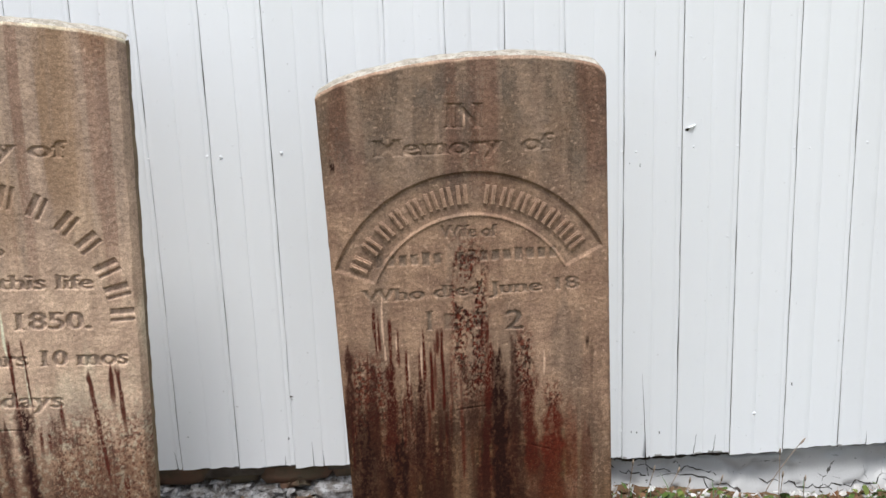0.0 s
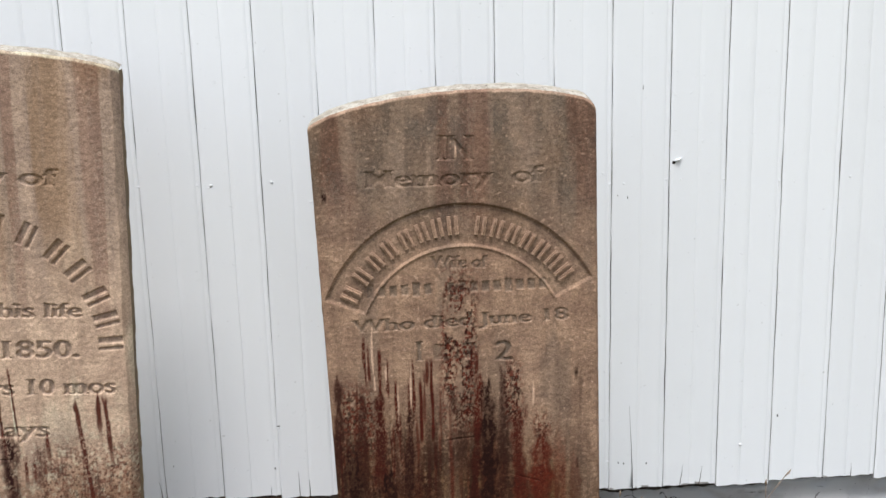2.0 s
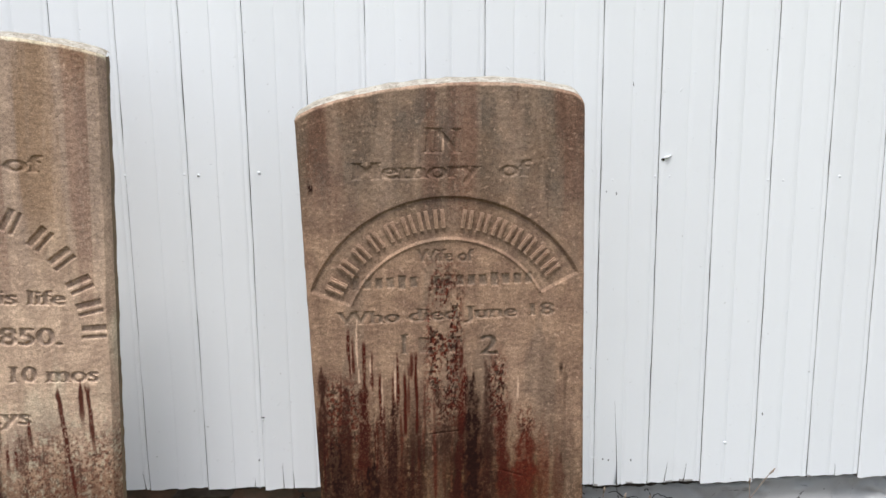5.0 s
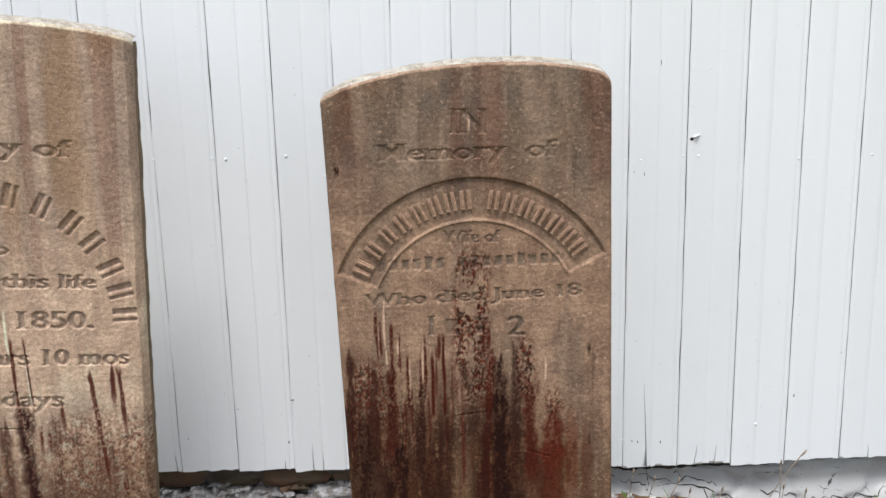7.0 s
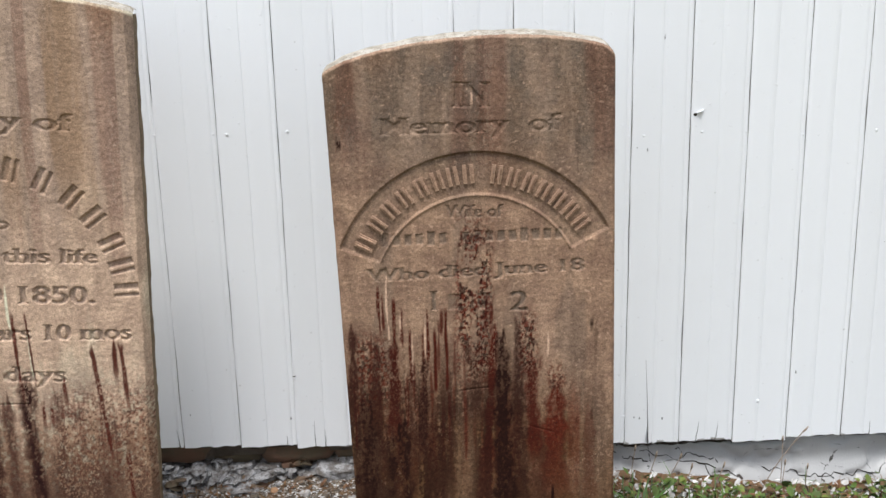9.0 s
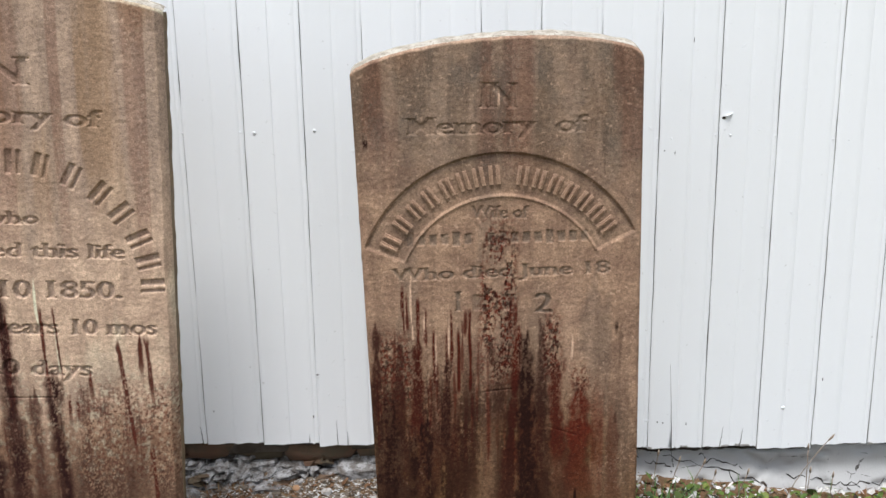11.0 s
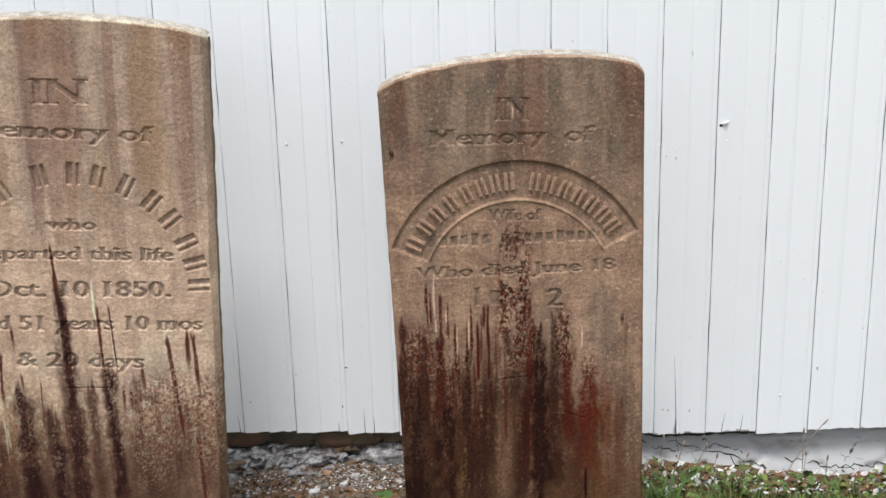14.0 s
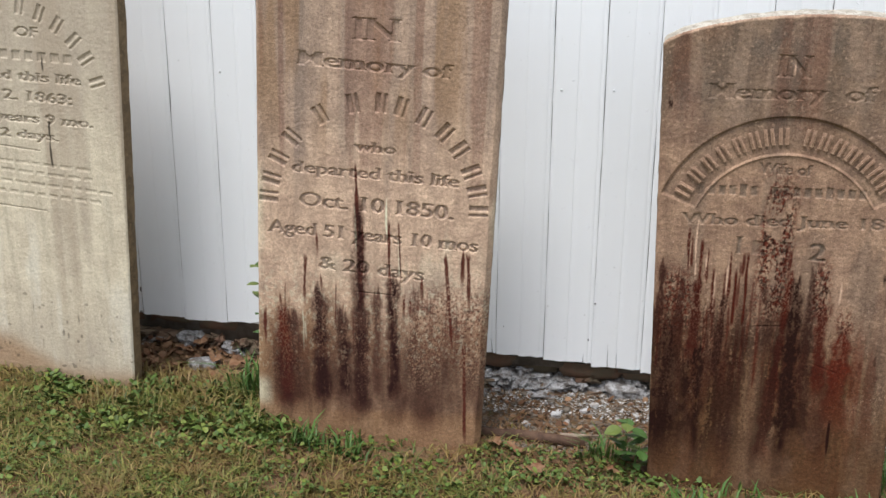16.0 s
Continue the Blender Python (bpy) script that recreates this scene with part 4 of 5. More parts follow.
# -- tan stone with the cut arch of letters --
def tan_masks(u, v):
    rng = np.random.default_rng(9)
    x = u - 0.042 * (v - 0.6)
    flute = 0.78 * spread(fbm(x * 34, v * 0.55, 131, 3)) + 0.22 * spread(fbm(x * 60, v * 24, 130, 3))
    grime = 0.85 * smooth(0.62, 1.02, v + 0.2 * (flute - 0.5)) * (0.30 + 0.75 * flute)
    grime = np.maximum(grime, 0.85 * smooth(0.52, 0.78, flute) * smooth(0.60, 0.92, v))
    umber = 0.5 * smooth(0.72, 1.0, v) * smooth(0.5, 0.8, spread(fbm(x * 18, v * 1.4, 132)))
    reds = smooth(0.62, 0.80, spread(fbm(x * 26, v * 0.9, 133, 3))) * smooth(0.66, 0.86, v + 0.12 * (fbm(x * 30, x * 0, 134) - 0.5))
    umber = np.maximum(umber, 0.80 * smooth(0.16, 0.09, v))
    umber = np.maximum(umber, (0.55 + 0.25 * smooth(-0.1, -0.25, x)) * smooth(0.50, 0.28, v + 0.1 * (flute - 0.5)))
    grain = spread(0.55 * fbm(u * 150, v * 22, 145, 3) + 0.45 * fbm(u * 260, v * 200, 146, 2))
    bands = spread(0.7 * fbm(u * 30, v * 1.8, 147, 3) + 0.3 * fbm(u * 80, v * 8, 148, 3))
    foot = smooth(0.05, 0.15, v + 0.06 * (spread(fbm(x * 24, x * 0, 144)) - 0.5))
    low = smooth(0.42, 0.20, v + 0.08 * (fbm(x * 40, x * 0, 139) - 0.5)) * smooth(-0.39, -0.33, u)
    dark = (0.40 + 0.48 * bands) * low * foot
    rust = 0.55 * smooth(0.50, 0.28, v + 0.1 * (bands - 0.5)) * (0.3 + 0.7 * bands) * (0.35 + 0.65 * foot) * smooth(-0.39, -0.33, u)
    rust = np.maximum(rust, 0.34 * reds)
    plumes = [(-0.312, 0.430, -0.309, 0.11, 0.010, 0.026, 0.22, 0.95), (-0.282, 0.400, -0.285, 0.11, 0.010, 0.030, 0.72, 0.5), (-0.212, 0.465, -0.212, 0.12, 0.010, 0.028, 0.90, 0.55), (-0.153, 0.415, -0.148, 0.13, 0.010, 0.024, 0.95, 0.45),
              (-0.101, 0.720, -0.104, 0.08, 0.005, 0.022, 0.85, 0.55), (-0.117, 0.600, -0.116, 0.06, 0.006, 0.016, 0.55, 0.1), (-0.014, 0.510, -0.018, 0.13, 0.008, 0.020, 0.90, 0.55), (0.030, 0.320, 0.022, 0.11, 0.014, 0.030, 0.62, 0.3),
              (0.078, 0.285, 0.082, 0.11, 0.018, 0.036, 0.60, 0.3), (0.140, 0.260, 0.142, 0.12, 0.014, 0.026, 0.36, 0.3), (-0.060, 0.460, -0.065, 0.14, 0.007, 0.015, 0.62, 0.5), (0.044, 0.470, 0.040, 0.20, 0.007, 0.013, 0.55, 0.5)]
    for i, (u0, v0, u1, v1, w0, w1, k_dark, k_rust) in enumerate(plumes):
        stain = run(u, v, u0, v0, u1, v1, 1.35 * w0, 1.35 * w1, 600 + 7 * i, 0.75) * (0.62 + 0.38 * smooth(0.2, 0.6, grain + 0.3 * smooth(v0 - 0.04, v1, v))) * (0.35 + 0.65 * foot)
        dark, rust = np.maximum(dark, min(1.0, 1.15 * k_dark) * stain), np.maximum(rust, min(1.0, 1.25 * k_rust) * stain)
    field = smooth(0.52, 0.40, v) * smooth(0.18, 0.26, v) * smooth(0.00, 0.05, u)
    rust = np.maximum(rust, 0.70 * field * smooth(0.55, 0.62, fbm(u * 240, v * 200, 151, 2)))
    dark = np.maximum(dark, 0.6 * field * smooth(0.60, 0.66, fbm(u * 230, v * 170, 152, 2)))
    rills = [(-0.109, 0.790, -0.100, 0.38, 0.0042), (-0.096, 0.640, -0.098, 0.40, 0.0046), (-0.024, 0.640, -0.023, 0.43, 0.0030), (0.001, 0.640, 0.005, 0.49, 0.0022), (0.122, 0.565, 0.143, 0.29, 0.0044), (0.166, 0.572, 0.167, 0.48, 0.0038),
             (0.181, 0.575, 0.186, 0.42, 0.0050), (0.172, 0.315, 0.178, 0.03, 0.0044), (-0.246, 0.555, -0.251, 0.42, 0.0036), (0.014, 0.450, 0.014, 0.38, 0.0034), (0.029, 0.450, 0.029, 0.38, 0.0034), (-0.206, 0.510, -0.206, 0.45, 0.0026),
             (-0.360, 0.400, -0.363, 0.30, 0.0040), (-0.214, 0.620, -0.212, 0.56, 0.0024), (0.060, 0.500, 0.062, 0.43, 0.0030), (-0.318, 0.440, -0.316, 0.40, 0.0030)]
    for i, (u0, v0, u1, v1, wd) in enumerate(rills):
        stain = run(u, v, u0, v0, u1, v1, wd, wd, 700 + 7 * i)
        rust, dark = np.maximum(rust, 0.95 * stain), np.maximum(dark, 0.45 * stain)
    marks = [(rng.uniform(-0.3, 0.2), rng.uniform(0.26, 0.38), rng.uniform(0.39, 0.47), rng.uniform(0.3, 0.8)) for _ in range(20)]
    streaks = line_marks(x, v, marks, 0.0034)
    rust, dark = np.maximum(rust, streaks), np.maximum(dark, 0.36 * streaks)
    pale = 0.30 * smooth(0.58, 0.70, fbm(u * 150, v * 110, 155, 2)) * smooth(0.6, 0.4, v) * smooth(0.15, 0.3, v)
    pale = np.maximum(pale, 0.30 * smooth(0.42, 0.60, v) * smooth(0.95, 0.72, v) * smooth(0.3, 0.7, spread(fbm(x * 12, v * 3, 157))))
    pale = np.maximum(pale, line_marks(u, v, [(-0.029, 0.60, 0.70, .9), (-0.111, 0.565, 0.68, .8), (0.003, 0.50, 0.60, .7), (-0.259, 0.28, 0.39, .8), (-0.252, 0.31, 0.36, .7)], 0.0030))
    pale = np.maximum(pale, 0.5 * smooth(-0.34, -0.37, u) * smooth(0.1, 0.14, v) * smooth(0.21, 0.17, v))
    bare = smooth(0.55, 0.63, fbm(u * 400, v * 230, 171, 2)) * smooth(0.25, 0.7, spread(fbm(u * 22, v * 9, 172, 3))) * smooth(0.12, 0.26, v) * (0.45 + 0.55 * smooth(-0.12, 0.06, u))
    cloud = smooth(0.45, 0.80, spread(fbm(u * 30, v * 22, 174, 4)))
    dark = dark * (1 - 0.15 * cloud)
    grime = np.maximum(grime, 0.6 * cloud * smooth(0.56, 0.40, v))
    rust, dark = rust * (1 - 0.6 * bare), dark * (1 - 0.6 * bare)
    return {"grime": grime, "umber": umber, "pale": pale, "rust": rust, "dark": dark}


relief = Relief(-0.44, 0.32, -0.16, 1.32)
relief.text("IN", (-0.108, 1.102), (0.011, 1.096), 0.054)
relief.text("Memory of", (-0.250, 1.041), (0.138, 1.009), 0.034)
for ang in (174.5, 164.5, 152, 138.5, 118.5, 99.5, 84.5, 73.5, 60.5, 47, 35, 21.5, 10.5, -0.5):
    relief.strokes((-0.065 + 0.271 * math.cos(radians(ang)), 0.678 + 0.271 * math.sin(radians(ang))), (0.030, 0.048), ang - 90, 0.0046)
relief.text("who", (-0.112, 0.826), (-0.004, 0.818), 0.025)
relief.text("departed this life", (-0.272, 0.769), (0.156, 0.737), 0.030)
relief.text("Oct. 10 1850.", (-0.256, 0.681), (0.142, 0.652), 0.037)
relief.text("Aged 51 years 10 mos", (-0.344, 0.609), (0.206, 0.567), 0.034)
relief.text("& 20 days", (-0.213, 0.512), (0.066, 0.484), 0.034)
relief.bar((-0.064, 0.446), (0.098, 0.003), -4.5, 0.003, "rule")
relief.soften(2)
headstone("tan marble headstone with dark drip stains and cut lettering", plane_matrix(-0.9, -0.3908, -0.0243, 0.1158),
          lambda v: -0.3960 + 0.0434 * v, lambda v: 0.2200 + 0.0414 * v,
          lambda a: 1.262 - 0.029 * a + 0.034 * (4 * a * (1 - a)) ** 0.8 - 0.004 * np.exp(-(1 - a) / 0.01) + 0.0024 * (fbm(a * 36, a * 0, 17) - 0.5),
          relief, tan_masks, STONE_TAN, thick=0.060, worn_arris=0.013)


# -- pale stone --
def pale_masks(u, v):
    flute = fbm(u * 22, v * 1.3, 161, 3)
    grime = 0.85 * smooth(0.60, 1.05, v + 0.25 * (flute - 0.5)) * (0.45 + 0.8 * flute)
    grime = np.maximum(grime, 0.5 * smooth(0.5, 0.7, flute) * smooth(0.2, 0.5, v))
    grime = np.maximum(grime, 0.8 * smooth(0.42, 0.16, v) * fbm(u * 14, v * 8, 163))
    rust = 0.8 * smooth(0.10, 0.02, v - 0.11 * smooth(-0.2, -0.5, u) - 0.05)
    dark = line_marks(u, v, [(-0.224, 0.995, 1.036, 1), (-0.222, 0.728, 0.856, 1), (-0.19, 0.262, 0.285, .6), (-0.335, 0.29, 0.31, .6)], 0.0034)
    dark = np.maximum(dark, 0.5 * smooth(0.80, 0.84, fbm(u * 70, v * 50, 165, 2)) * smooth(0.45, 0.3, v))
    pale = 0.25 * smooth(0.5, 0.7, fbm(u * 16, v * 4, 167)) * smooth(0.75, 0.4, v)
    return {"grime": grime, "umber": 0.3 * smooth(0.55, 0.8, flute), "pale": pale, "rust": rust, "dark": dark}


relief = Relief(-0.74, 0.06, -0.16, 1.5)
for ang in (104, 90, 76.5, 64.5, 53, 41, 29.5, 16):
    relief.strokes((-0.341 + 0.289 * math.cos(radians(ang)), 0.887 + 0.289 * math.sin(radians(ang))), (0.027, 0.046), ang - 90, 0.0036)
relief.text("OF", (-0.300, 1.088), (-0.228, 1.085), 0.026)
for k in range(11):
    relief.bar((-0.535 + 0.039 * k, 1.051 - 0.0024 * k), (0.024, 0.024), -3.5, 0.003)
relief.text("departed this life", (-0.560, 0.981), (-0.112, 0.957), 0.026)
relief.text("2. 1863:", (-0.357, 0.915), (-0.143, 0.902), 0.028)
relief.text("years 9 mo.", (-0.390, 0.855), (-0.086, 0.841), 0.026)
relief.text("2 days.", (-0.379, 0.810), (-0.195, 0.799), 0.024)
relief.bar((-0.34, 0.779), (0.17, 0.0028), -5.5, 0.003, "rule")
rng = np.random.default_rng(21)
for (u1, v1) in ((-0.108, 0.714), (-0.102, 0.687), (-0.044, 0.650), (-0.082, 0.623)):
    x = u1
    while x > -0.58:
        w = rng.uniform(0.02, 0.05)
        relief.bar((x - w / 2, v1 + 0.008 - 0.075 * (x - u1)), (w, 0.009), -4.5, 0.0014, "verse_bar", own=(x == u1))
        x -= w + 0.011
relief.bar((-0.36, 0.606), (0.205, 0.0028), -5, 0.003, "rule")
relief.soften(2)
headstone("pale cream marble headstone with faint verse and a brown foot", plane_matrix(-1.7, -0.3268, 0.0015, 0.0),
          lambda v: -0.700 + 0.0386 * v, lambda v: -0.0305 + 0.0386 * v,
          lambda a: 1.40 + 0.05 * (4 * a * (1 - a)) ** 0.8, relief, pale_masks, STONE_PALE, step=0.0022, cut_tint=0.8)

# ---- loose things on the ground ----
def on_ground(x, y, up=0.0):
    return (x, y, float(ground_z(x, y)) + up)


pts = [on_ground(xx, -0.283 - 0.02 * (xx + 0.7), 0.013) for xx in np.linspace(-1.05, -0.40, 12)]
pipe = new("rusty_pipe", None)
tagged(pipe, "rusty brown pipe lying on bare soil between headstones", "pipe")
part("barrel", tube(pts, [0.016 + 0.001 * math.sin(i * 2.2) for i in range(12)], 12), RUST_PIPE, pipe)
stick = new("dead_stick", bpy.data.meshes.new("dead_stick"))
bm = tube([on_ground(-0.47, -0.245, 0.010), on_ground(-0.42, -0.25, 0.014), on_ground(-0.36, -0.235, 0.012)], [0.008, 0.007, 0.003], 7)
bm.to_mesh(stick.data)
bm.free()
stick.data.materials.append(WOOD)
tagged(stick, "short grey-brown dead stick on soil", "stick")


def chunk(name, x, y, size, mat, label, category, seed):
    bm = rough_block(size[0], size[1], size[2], seed, 0.22, 2)
    me = bpy.data.meshes.new(name)
    bm.to_mesh(me)
    bm.free()
    me.materials.append(mat)
    ob = new(name, me)
    ob.matrix_world = Matrix.Translation(on_ground(x, y, size[2] * 0.25)) @ Matrix.Rotation(seed, 4, "Z") @ Matrix.Rotation(0.15, 4, "X")
    return tagged(ob, label, category)


chunk("limestone_chunk", -1.60, -0.135, (0.085, 0.045, 0.03), LIMEWASH, "broken whitewashed stone chunk among dead leaves", "stone", 0.4)
rng = np.random.default_rng(33)
for i in range(26):
    xx, yy = rng.uniform(-0.68, -0.26), rng.uniform(-0.24, -0.03)
    s = rng.uniform(0.008, 0.022)
    tagged(chunk("pebble", xx, yy, (s * 1.3, s, s * 0.7), GRAVEL if i % 3 else CHIPS, "small grey pebble on bare soil", "pebble", i * 1.3), group="pebbles by the foundation")


def flakes(name, n, box, size, mat, label, category, seed, lift=0.003, curl=0.25):
    """Many small bent flakes on the soil."""
    rng = np.random.default_rng(seed)
    c = np.stack([rng.uniform(box[0], box[1], n), rng.uniform(box[2], box[3], n)], -1)
    z = ground_z(c[:, 0], c[:, 1]) + lift
    ang, s = rng.uniform(0, math.tau, n), rng.uniform(size[0], size[1], n)
    tilt = rng.normal(0, curl, (n, 2))
    k = 5
    verts = np.zeros((n, k + 1, 3))
    for j in range(k + 1):
        a = ang + j * math.tau / k if j < k else ang
        r = s * rng.uniform(0.6, 1.1, n) if j < k else 0 * s
        dx, dy = r * np.cos(a), r * np.sin(a) * 0.75
        verts[:, j] = np.stack([c[:, 0] + dx, c[:, 1] + dy, z + dx * tilt[:, 0] + dy * tilt[:, 1] + (0 if j < k else 1) * s * 0.18 + np.abs(dx) * 0.15], -1)
    base = np.arange(n)[:, None] * (k + 1)
    faces = np.concatenate([np.concatenate([base + j, base + (j + 1) % k, base + k], 1) for j in range(k)])
    ob = new(name, mesh_from(name, verts.reshape(-1, 3), faces, mat))
    return tagged(ob, label, category, kind="stuff")


flakes("paint_flakes", 2300, (-0.72, -0.20, -0.12, 0.03), (0.0015, 0.0055), CHIPS, "white paint flakes scattered on soil", "paint flakes", 1)
flakes("paint_flakes", 520, (0.36, 1.5, -0.22, -0.03), (0.004, 0.011), CHIPS, "white paint flakes fallen below the wall", "paint flakes", 2, 0.024, 0.7)
flakes("gravel", 3600, (-0.72, -0.22, -0.33, 0.02), (0.002, 0.008), GRAVEL, "grey gravel on bare soil", "gravel", 3)
flakes("leaf_litter", 420, (-1.85, -1.25, -0.30, 0.02), (0.008, 0.022), DEAD_LEAF, "brown leaf litter by the foundation", "leaf litter", 4, 0.01, 0.6)
flakes("leaf_litter", 900, (-0.70, 1.5, -0.42, -0.01), (0.005, 0.014), DEAD_LEAF, "brown leaf litter in grass", "leaf litter", 5, 0.008, 0.5)


def dead_leaf(x, y, size, seed, label, up=0.012):
    """A curled lobed leaf with a stem."""
    rng = np.random.default_rng(seed)
    bm = bmesh.new()
    mid = [bm.verts.new((0, t * size, 0.12 * size * math.sin(t * 3))) for t in (0, 0.35, 0.7, 1.0)]
    for sgn in (-1, 1):
        out = [bm.verts.new((sgn * size * wd * rng.uniform(0.8, 1.2), t * size, size * rng.uniform(0.05, 0.30))) for t, wd in ((0.1, 0.22), (0.35, 0.5), (0.55, 0.28), (0.75, 0.36))]
        for tri in ((mid[0], out[0], mid[1]), (mid[1], out[0], out[1]), (mid[1], out[1], out[2]), (mid[1], out[2], mid[2]), (mid[2], out[2], out[3]), (mid[2], out[3], mid[3])):
            bm.faces.new(tri if sgn > 0 else tri[::-1])
    me = bpy.data.meshes.new("fallen_leaf")
    bm.to_mesh(me)
    bm.free()
    me.materials.append(DEAD_LEAF)
    ob = new("fallen_leaf", me)
    ob.matrix_world = Matrix.Translation(on_ground(x, y, up)) @ Euler((rng.uniform(-0.3, 0.3), rng.uniform(-0.3, 0.3), rng.uniform(0, 6.3))).to_matrix().to_4x4()
    return tagged(ob, label, "leaf", "fallen leaves")


rng = np.random.default_rng(44)
for i in range(18):
    dead_leaf(rng.uniform(-1.78, -1.30), rng.uniform(-0.24, -0.03), rng.uniform(0.035, 0.075), i, "curled rust-brown dead leaf by the foundation", rng.uniform(0.008, 0.03))
for i, (xx, yy) in enumerate(((-0.62, -0.335), (-0.57, -0.35), (-0.66, -0.33), (0.46, -0.18), (0.49, -0.22), (0.72, -0.16), (-0.30, -0.45), (-1.25, -0.62), (-0.52, -0.50))):
    dead_leaf(xx, yy, 0.04 + 0.006 * (i % 3), 80 + i, "dry tan dead leaf lying in grass")


# ---- plants ----
def blades(name, xy, height, width, lean, mat, label, category, seed, stuff=True):
    """Grass blades of two bends each, one mesh."""
    rng = np.random.default_rng(seed)
    n = len(xy)
    z = ground_z(xy[:, 0], xy[:, 1]) - 0.004
    ang = rng.uniform(0, math.tau, n)
    h = height * rng.uniform(0.45, 1.25, n) * (0.35 + 1.3 * fbm(xy[:, 0] * 11, xy[:, 1] * 11, 231, 3))
    wd = width * rng.uniform(0.6, 1.3, n)
    le = lean * rng.uniform(0.1, 1.3, n)
    dirx, diry = np.cos(ang), np.sin(ang)
    sx, sy = -diry * wd, dirx * wd
    base = np.stack([xy[:, 0], xy[:, 1], z], -1)
    side = np.stack([sx, sy, 0 * sx], -1)
    mid = base + np.stack([dirx * le * h * 0.35, diry * le * h * 0.35, h * 0.6], -1)
    tip = base + np.stack([dirx * le * h, diry * le * h, h * (1 - 0.25 * np.minimum(le, 1.5))], -1)
    verts = np.stack([base - side, base + side, mid + side * 0.8, mid - side * 0.8, tip], 1).reshape(-1, 3)
    b = np.arange(n)[:, None] * 5
    tri = np.concatenate([np.concatenate([b, b + 1, b + 2], 1), np.concatenate([b, b + 2, b + 3], 1), np.concatenate([b + 3, b + 2, b + 4], 1)])
    ob = new(name, mesh_from(name, verts, tri, mat))
    return tagged(ob, label, category, kind="stuff" if stuff else "")


def clear_of_stones(xy):
    """Keeps what does not stand inside a slab."""
    x, y = xy[:, 0], xy[:, 1]
    bad = (np.abs(x - 0.045) < 0.29) & (y > -0.452 - 0.0436 * x) & (y < -0.38)
    bad |= (np.abs(x + 0.985) < 0.31) & (y > -0.391 + 0.116 * (x + 0.9) - 0.004) & (y < -0.32 + 0.116 * (x + 0.9))
    bad |= (x < -1.725) & (x > -2.41) & (y > -0.33) & (y < -0.27)
    return xy[~bad]


def scatter(n, box, seed, density=None):
    rng = np.random.default_rng(seed)
    xy = np.stack([rng.uniform(box[0], box[1], n), rng.uniform(box[2], box[3], n)], -1)
    if density is not None:
        xy = xy[rng.random(n) < density(xy[:, 0], xy[:, 1])]
    return clear_of_stones(xy)


def lawn_density(x, y):
    bare = smooth(-0.62, -0.50, y) * smooth(-1.3, -1.1, x) * smooth(0.45, 0.3, x)
    return np.clip(0.12 + 1.0 * smooth(0.36, 0.58, 0.5 * fbm(x * 5, y * 5, 201) + 0.5 * fbm(x * 22, y * 22, 202)), 0, 1) * (1 - 0.75 * bare) * smooth(-0.20, -0.36, y)


blades("grass", scatter(125000, (-2.7, 1.6, -1.7, -0.2), 51, lawn_density), 0.036, 0.0018, 1.9, GRASS, "short patchy lawn grass, green and straw yellow", "grass", 52)
blades("grass", scatter(42000, (-4.6, 4.0, -4.2, -0.5), 57, lambda x, y: 1 - smooth(-2.7, -2.5, x) * smooth(1.6, 1.4, x) * smooth(-1.7, -1.55, y)), 0.04, 0.0035, 1.8, GRASS, "short lawn grass round the viewer", "grass", 58)
blades("dry_straw", scatter(56000, (-2.7, 1.6, -1.7, -0.02), 53, lambda x, y: (0.35 + 0.6 * fbm(x * 8, y * 8, 207)) * (1 - 0.75 * smooth(0.30, 0.42, x) * smooth(-0.75, -0.55, y))), 0.028, 0.0014, 2.6, STRAW, "dry straw and thatch in the lawn", "straw", 54)
blades("grass", scatter(2600, (-1.80, -1.24, -0.52, -0.22), 59), 0.055, 0.0018, 1.1, GRASS, "longer grass between headstones", "grass", 60)
blades("grass", scatter(4200, (0.34, 1.7, -0.46, -0.03), 55, lambda x, y: smooth(-0.06, -0.24, y) * 0.8), 0.055, 0.0017, 1.0, LUSH, "longer dark green grass below the wall", "grass", 56)


def tuft(x, y, n, height, label, seed, spread=0.03):
    rng = np.random.default_rng(seed)
    xy = np.stack([rng.normal(x, spread, n), rng.normal(y, spread * 0.5, n)], -1)
    ob = blades("grass_tuft", xy, height, 0.0032, 0.9, LUSH, label, "grass tuft", seed)
    return tagged(ob, group="grass tufts")


tuft(-1.130, -0.52, 70, 0.085, "lush green grass tuft at a headstone's foot", 61)
tuft(-1.005, -0.515, 50, 0.070, "lush green grass tuft at a headstone's foot", 62, 0.035)
tuft(-1.37, -0.30, 80, 0.11, "dark green grass tuft beside a headstone", 63)
tuft(-0.36, -0.36, 40, 0.07, "green grass tuft beside a weed", 64)
tuft(0.02, -0.50, 40, 0.05, "green grass tuft at a headstone's foot", 65, 0.05)
tuft(0.30, -0.52, 26, 0.055, "green grass tuft at a headstone's foot", 66)
tuft(-0.14, -0.52, 36, 0.05, "green grass tuft at a headstone's foot", 67, 0.05)
tuft(0.40, -0.30, 50, 0.09, "green grass tuft beside a headstone", 68, 0.04)


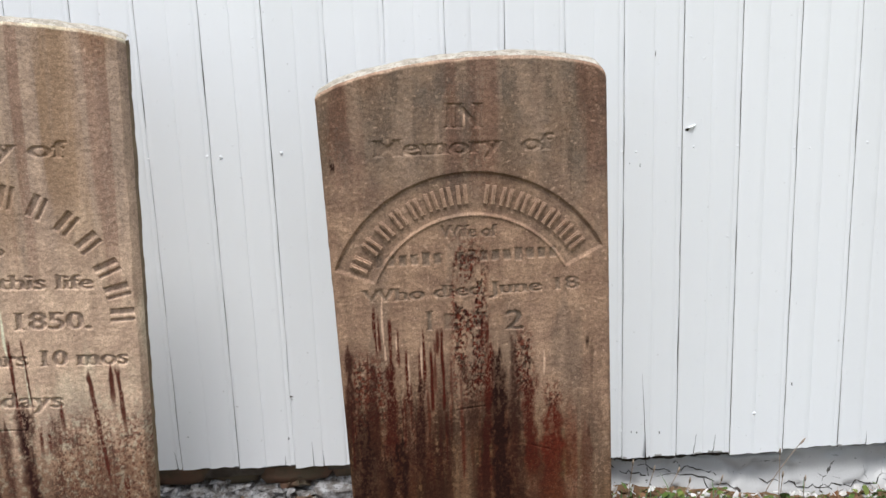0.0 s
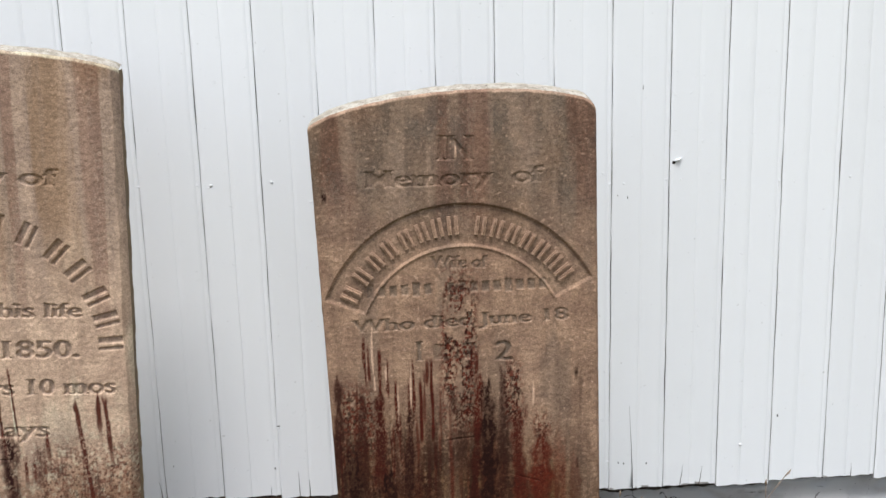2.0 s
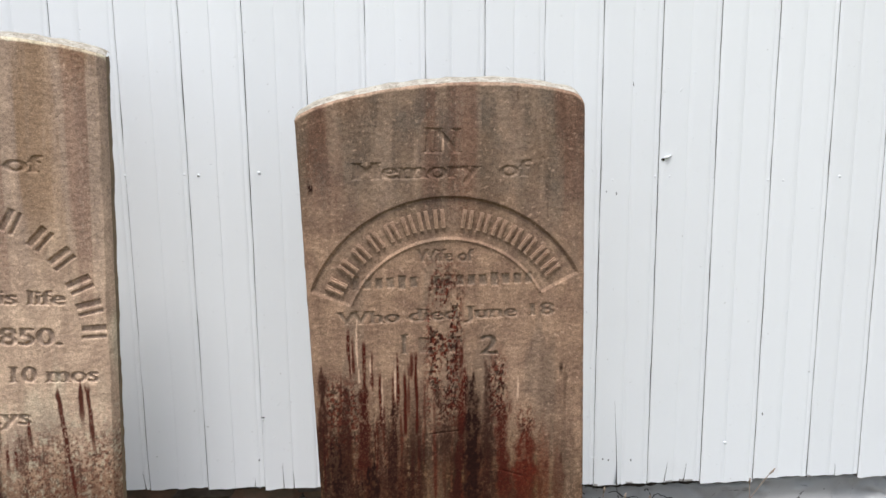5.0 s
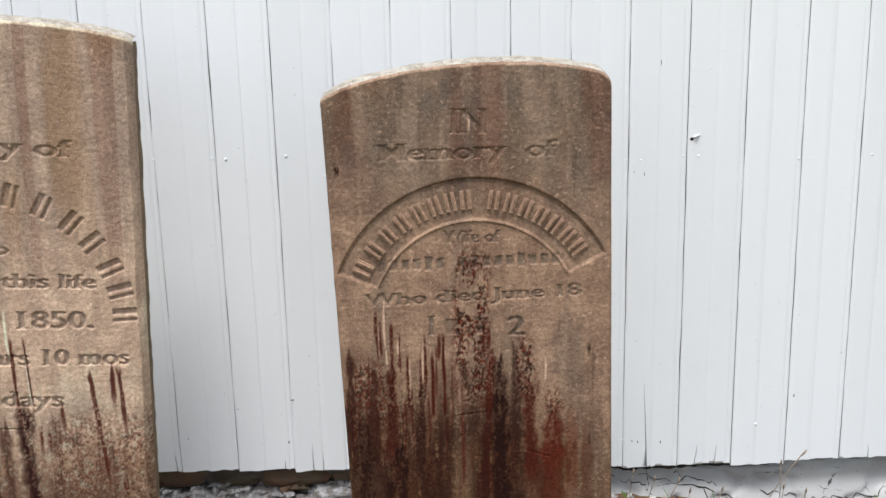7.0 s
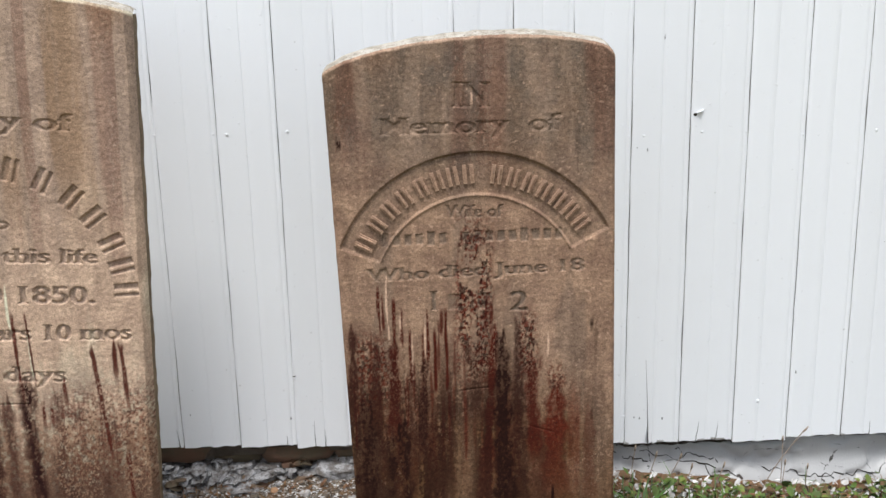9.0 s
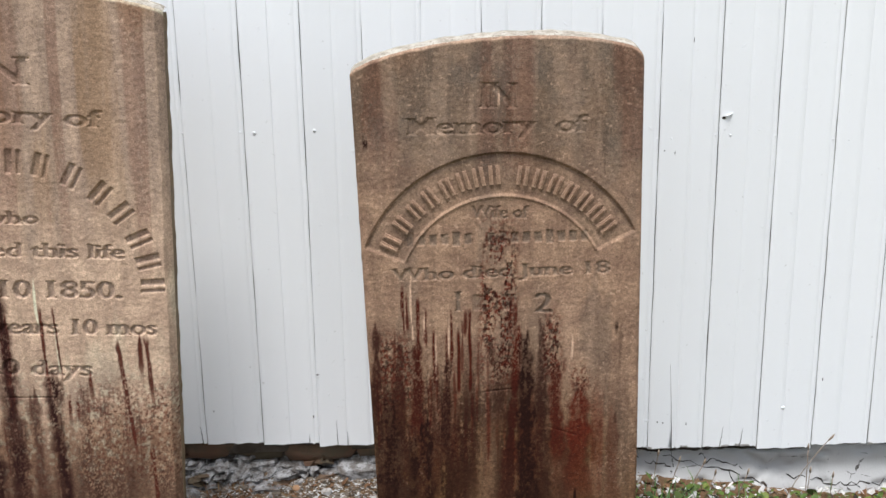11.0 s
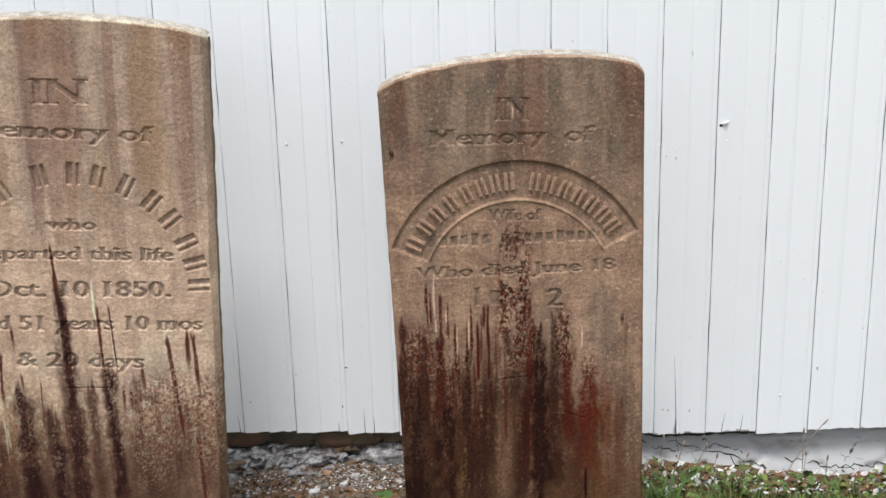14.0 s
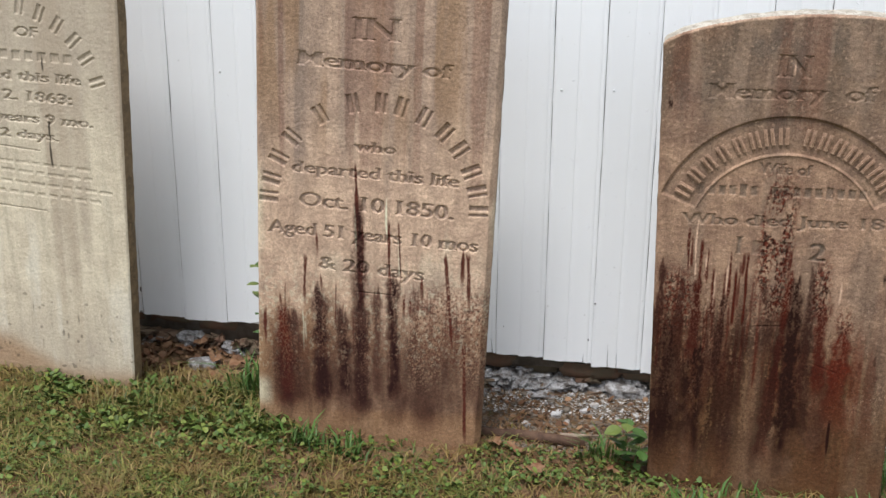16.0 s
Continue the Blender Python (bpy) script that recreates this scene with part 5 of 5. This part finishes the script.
def leaves(name, xy, size, height, mat, label, category, seed):
    """Small broad leaves on the sward, each a bent six-sided blade."""
    rng = np.random.default_rng(seed)
    n = len(xy)
    s = size * rng.uniform(0.5, 1.3, n)
    z = ground_z(xy[:, 0], xy[:, 1]) + height * rng.uniform(0.15, 1.0, n)
    ang = rng.uniform(0, math.tau, n)
    tx, ty = rng.normal(0, 0.45, n), rng.normal(-0.15, 0.45, n)
    shape = [(-0.1, 0.0), (0.25, 0.42), (0.7, 0.40), (1.0, 0.0), (0.7, -0.40), (0.25, -0.42)]
    verts = np.zeros((n, 6, 3))
    for j, (a, b) in enumerate(shape):
        lx, ly = a * s, b * s
        dx, dy = lx * np.cos(ang) - ly * np.sin(ang), lx * np.sin(ang) + ly * np.cos(ang)
        verts[:, j] = np.stack([xy[:, 0] + dx, xy[:, 1] + dy, z + dx * tx + dy * ty + np.abs(ly) * 0.5], -1)
    b = np.arange(n)[:, None] * 6
    faces = np.concatenate([np.concatenate([b + q for q in quad], 1) for quad in ((0, 1, 2, 3), (0, 3, 4, 5))])
    return tagged(new(name, mesh_from(name, verts.reshape(-1, 3), faces, mat)), label, category, kind="stuff")


leaves("ground_ivy", scatter(2100, (0.34, 1.7, -0.60, -0.06), 71, lambda x, y: smooth(-0.02, -0.16, y) * (0.3 + 0.9 * smooth(0.4, 0.6, fbm(x * 9, y * 9, 211)))), 0.017, 0.050, CLOVER, "dense green broad-leaved weeds below the wall", "weeds", 72)
leaves("ground_ivy", scatter(6500, (-2.0, -1.20, -0.66, -0.24), 73, lambda x, y: smooth(-0.24, -0.32, y) * smooth(0.38, 0.54, fbm(x * 9, y * 9, 227)) * (1 - 0.8 * smooth(-0.40, -0.66, y))), 0.016, 0.032, CLOVER, "green broad-leaved weeds between headstones", "weeds", 74)
leaves("clover", scatter(26000, (-2.6, 1.4, -1.3, -0.40), 75, lambda x, y: smooth(0.45, 0.60, 0.6 * fbm(x * 5, y * 5, 219) + 0.4 * fbm(x * 17, y * 17, 221))), 0.012, 0.026, CLOVER, "low clover patches in the lawn", "clover", 76)
leaves("clover", scatter(2200, (-0.72, -0.20, -0.55, -0.34), 77, lambda x, y: 0.7 * fbm(x * 12, y * 12, 223)), 0.011, 0.022, CLOVER, "low green clover on bare soil", "clover", 78)


def weed(name, x, y, height, n, size, label, seed, lean=(0, 0), z0=None):
    """A leafy weed: stem with alternate lobed leaves."""
    rng = np.random.default_rng(seed)
    ob = new(name)
    z0 = float(ground_z(x, y)) if z0 is None else z0
    ob.location = (x, y, z0)
    tagged(ob, label, "weed")
    stem = [(lean[0] * t * t, lean[1] * t * t, height * t) for t in np.linspace(0, 1, 7)]
    part("stem", tube(stem, [0.0022 - 0.0012 * t for t in np.linspace(0, 1, 7)], 6), LUSH, ob)
    for i in range(n):
        t = 0.25 + 0.75 * i / (n - 1)
        a = i * 2.4 + rng.uniform(-0.4, 0.4)
        s = size * rng.uniform(0.7, 1.15)
        bm = bmesh.new()
        shape = [(0, 0, 0), (0.2, 0.32, 0.02), (0.5, 0.46, 0.03), (0.8, 0.30, 0), (1.05, 0, -0.10), (0.8, -0.30, 0), (0.5, -0.46, 0.03), (0.2, -0.32, 0.02)]
        vs = [bm.verts.new((px * s + 0.25 * s, py * s, pz * s)) for px, py, pz in shape]
        mids = [bm.verts.new((0.5 * s + 0.25 * s, 0, -0.05 * s))]
        for k in range(8):
            bm.faces.new((vs[k], vs[(k + 1) % 8], mids[0]))
        stalk = bm.verts.new((0, 0, 0)), bm.verts.new((0, 0.002, 0))
        bm.faces.new((stalk[0], vs[0], stalk[1]))
        lf = part("leaf", bm, LUSH if i % 3 else CLOVER, ob)
        lf.matrix_basis = Matrix.Translation((lean[0] * t * t, lean[1] * t * t, height * t)) @ Euler((rng.uniform(-0.3, 0.3), rng.uniform(-0.5, 0.35), a)).to_matrix().to_4x4()
    return ob


weed("weed", -0.290, -0.375, 0.140, 16, 0.042, "bright green lobed weed against a headstone", 5, (0.0, -0.02))
weed("weed", -0.265, -0.40, 0.085, 12, 0.034, "bright green lobed weed against a headstone", 6, (0.01, -0.02))
weed("vine", -1.343, -0.19, 0.40, 17, 0.046, "green vine climbing behind a headstone", 8, (-0.030, 0.0))


def stalk(x, y, dx, height, seed):
    ob = new("seed_stalk")
    ob.location = on_ground(x, y)
    pts = [(dx * t ** 1.4, -0.01 * t, height * t) for t in np.linspace(0, 1, 6)]
    part("stem", tube(pts, [0.0011] * 6, 5), WOOD, ob)
    part("seed_head", tube([pts[-1], (pts[-1][0] + dx * 0.08, -0.011, height + 0.008), (pts[-1][0] + dx * 0.14, -0.012, height + 0.018)], [0.0016, 0.0030, 0.0012], 6), WOOD, ob, "brown dried seed head")
    tagged(ob, "thin dry plantain stalk with brown seed head", "stalk", "dry seed stalks")


for i, (xx, yy, dx, hh) in enumerate(((0.86, -0.10, -0.006, 0.165), (0.80, -0.11, 0.10, 0.185), (0.862, -0.10, 0.002, 0.10), (0.93, -0.09, 0.0, 0.085), (0.50, -0.10, 0.02, 0.10), (0.545, -0.11, 0.035, 0.10), (0.60, -0.10, 0.015, 0.07), (0.455, -0.10, 0.01, 0.12), (0.68, -0.1, 0.02, 0.08))):
    stalk(xx, yy, dx, hh, i)
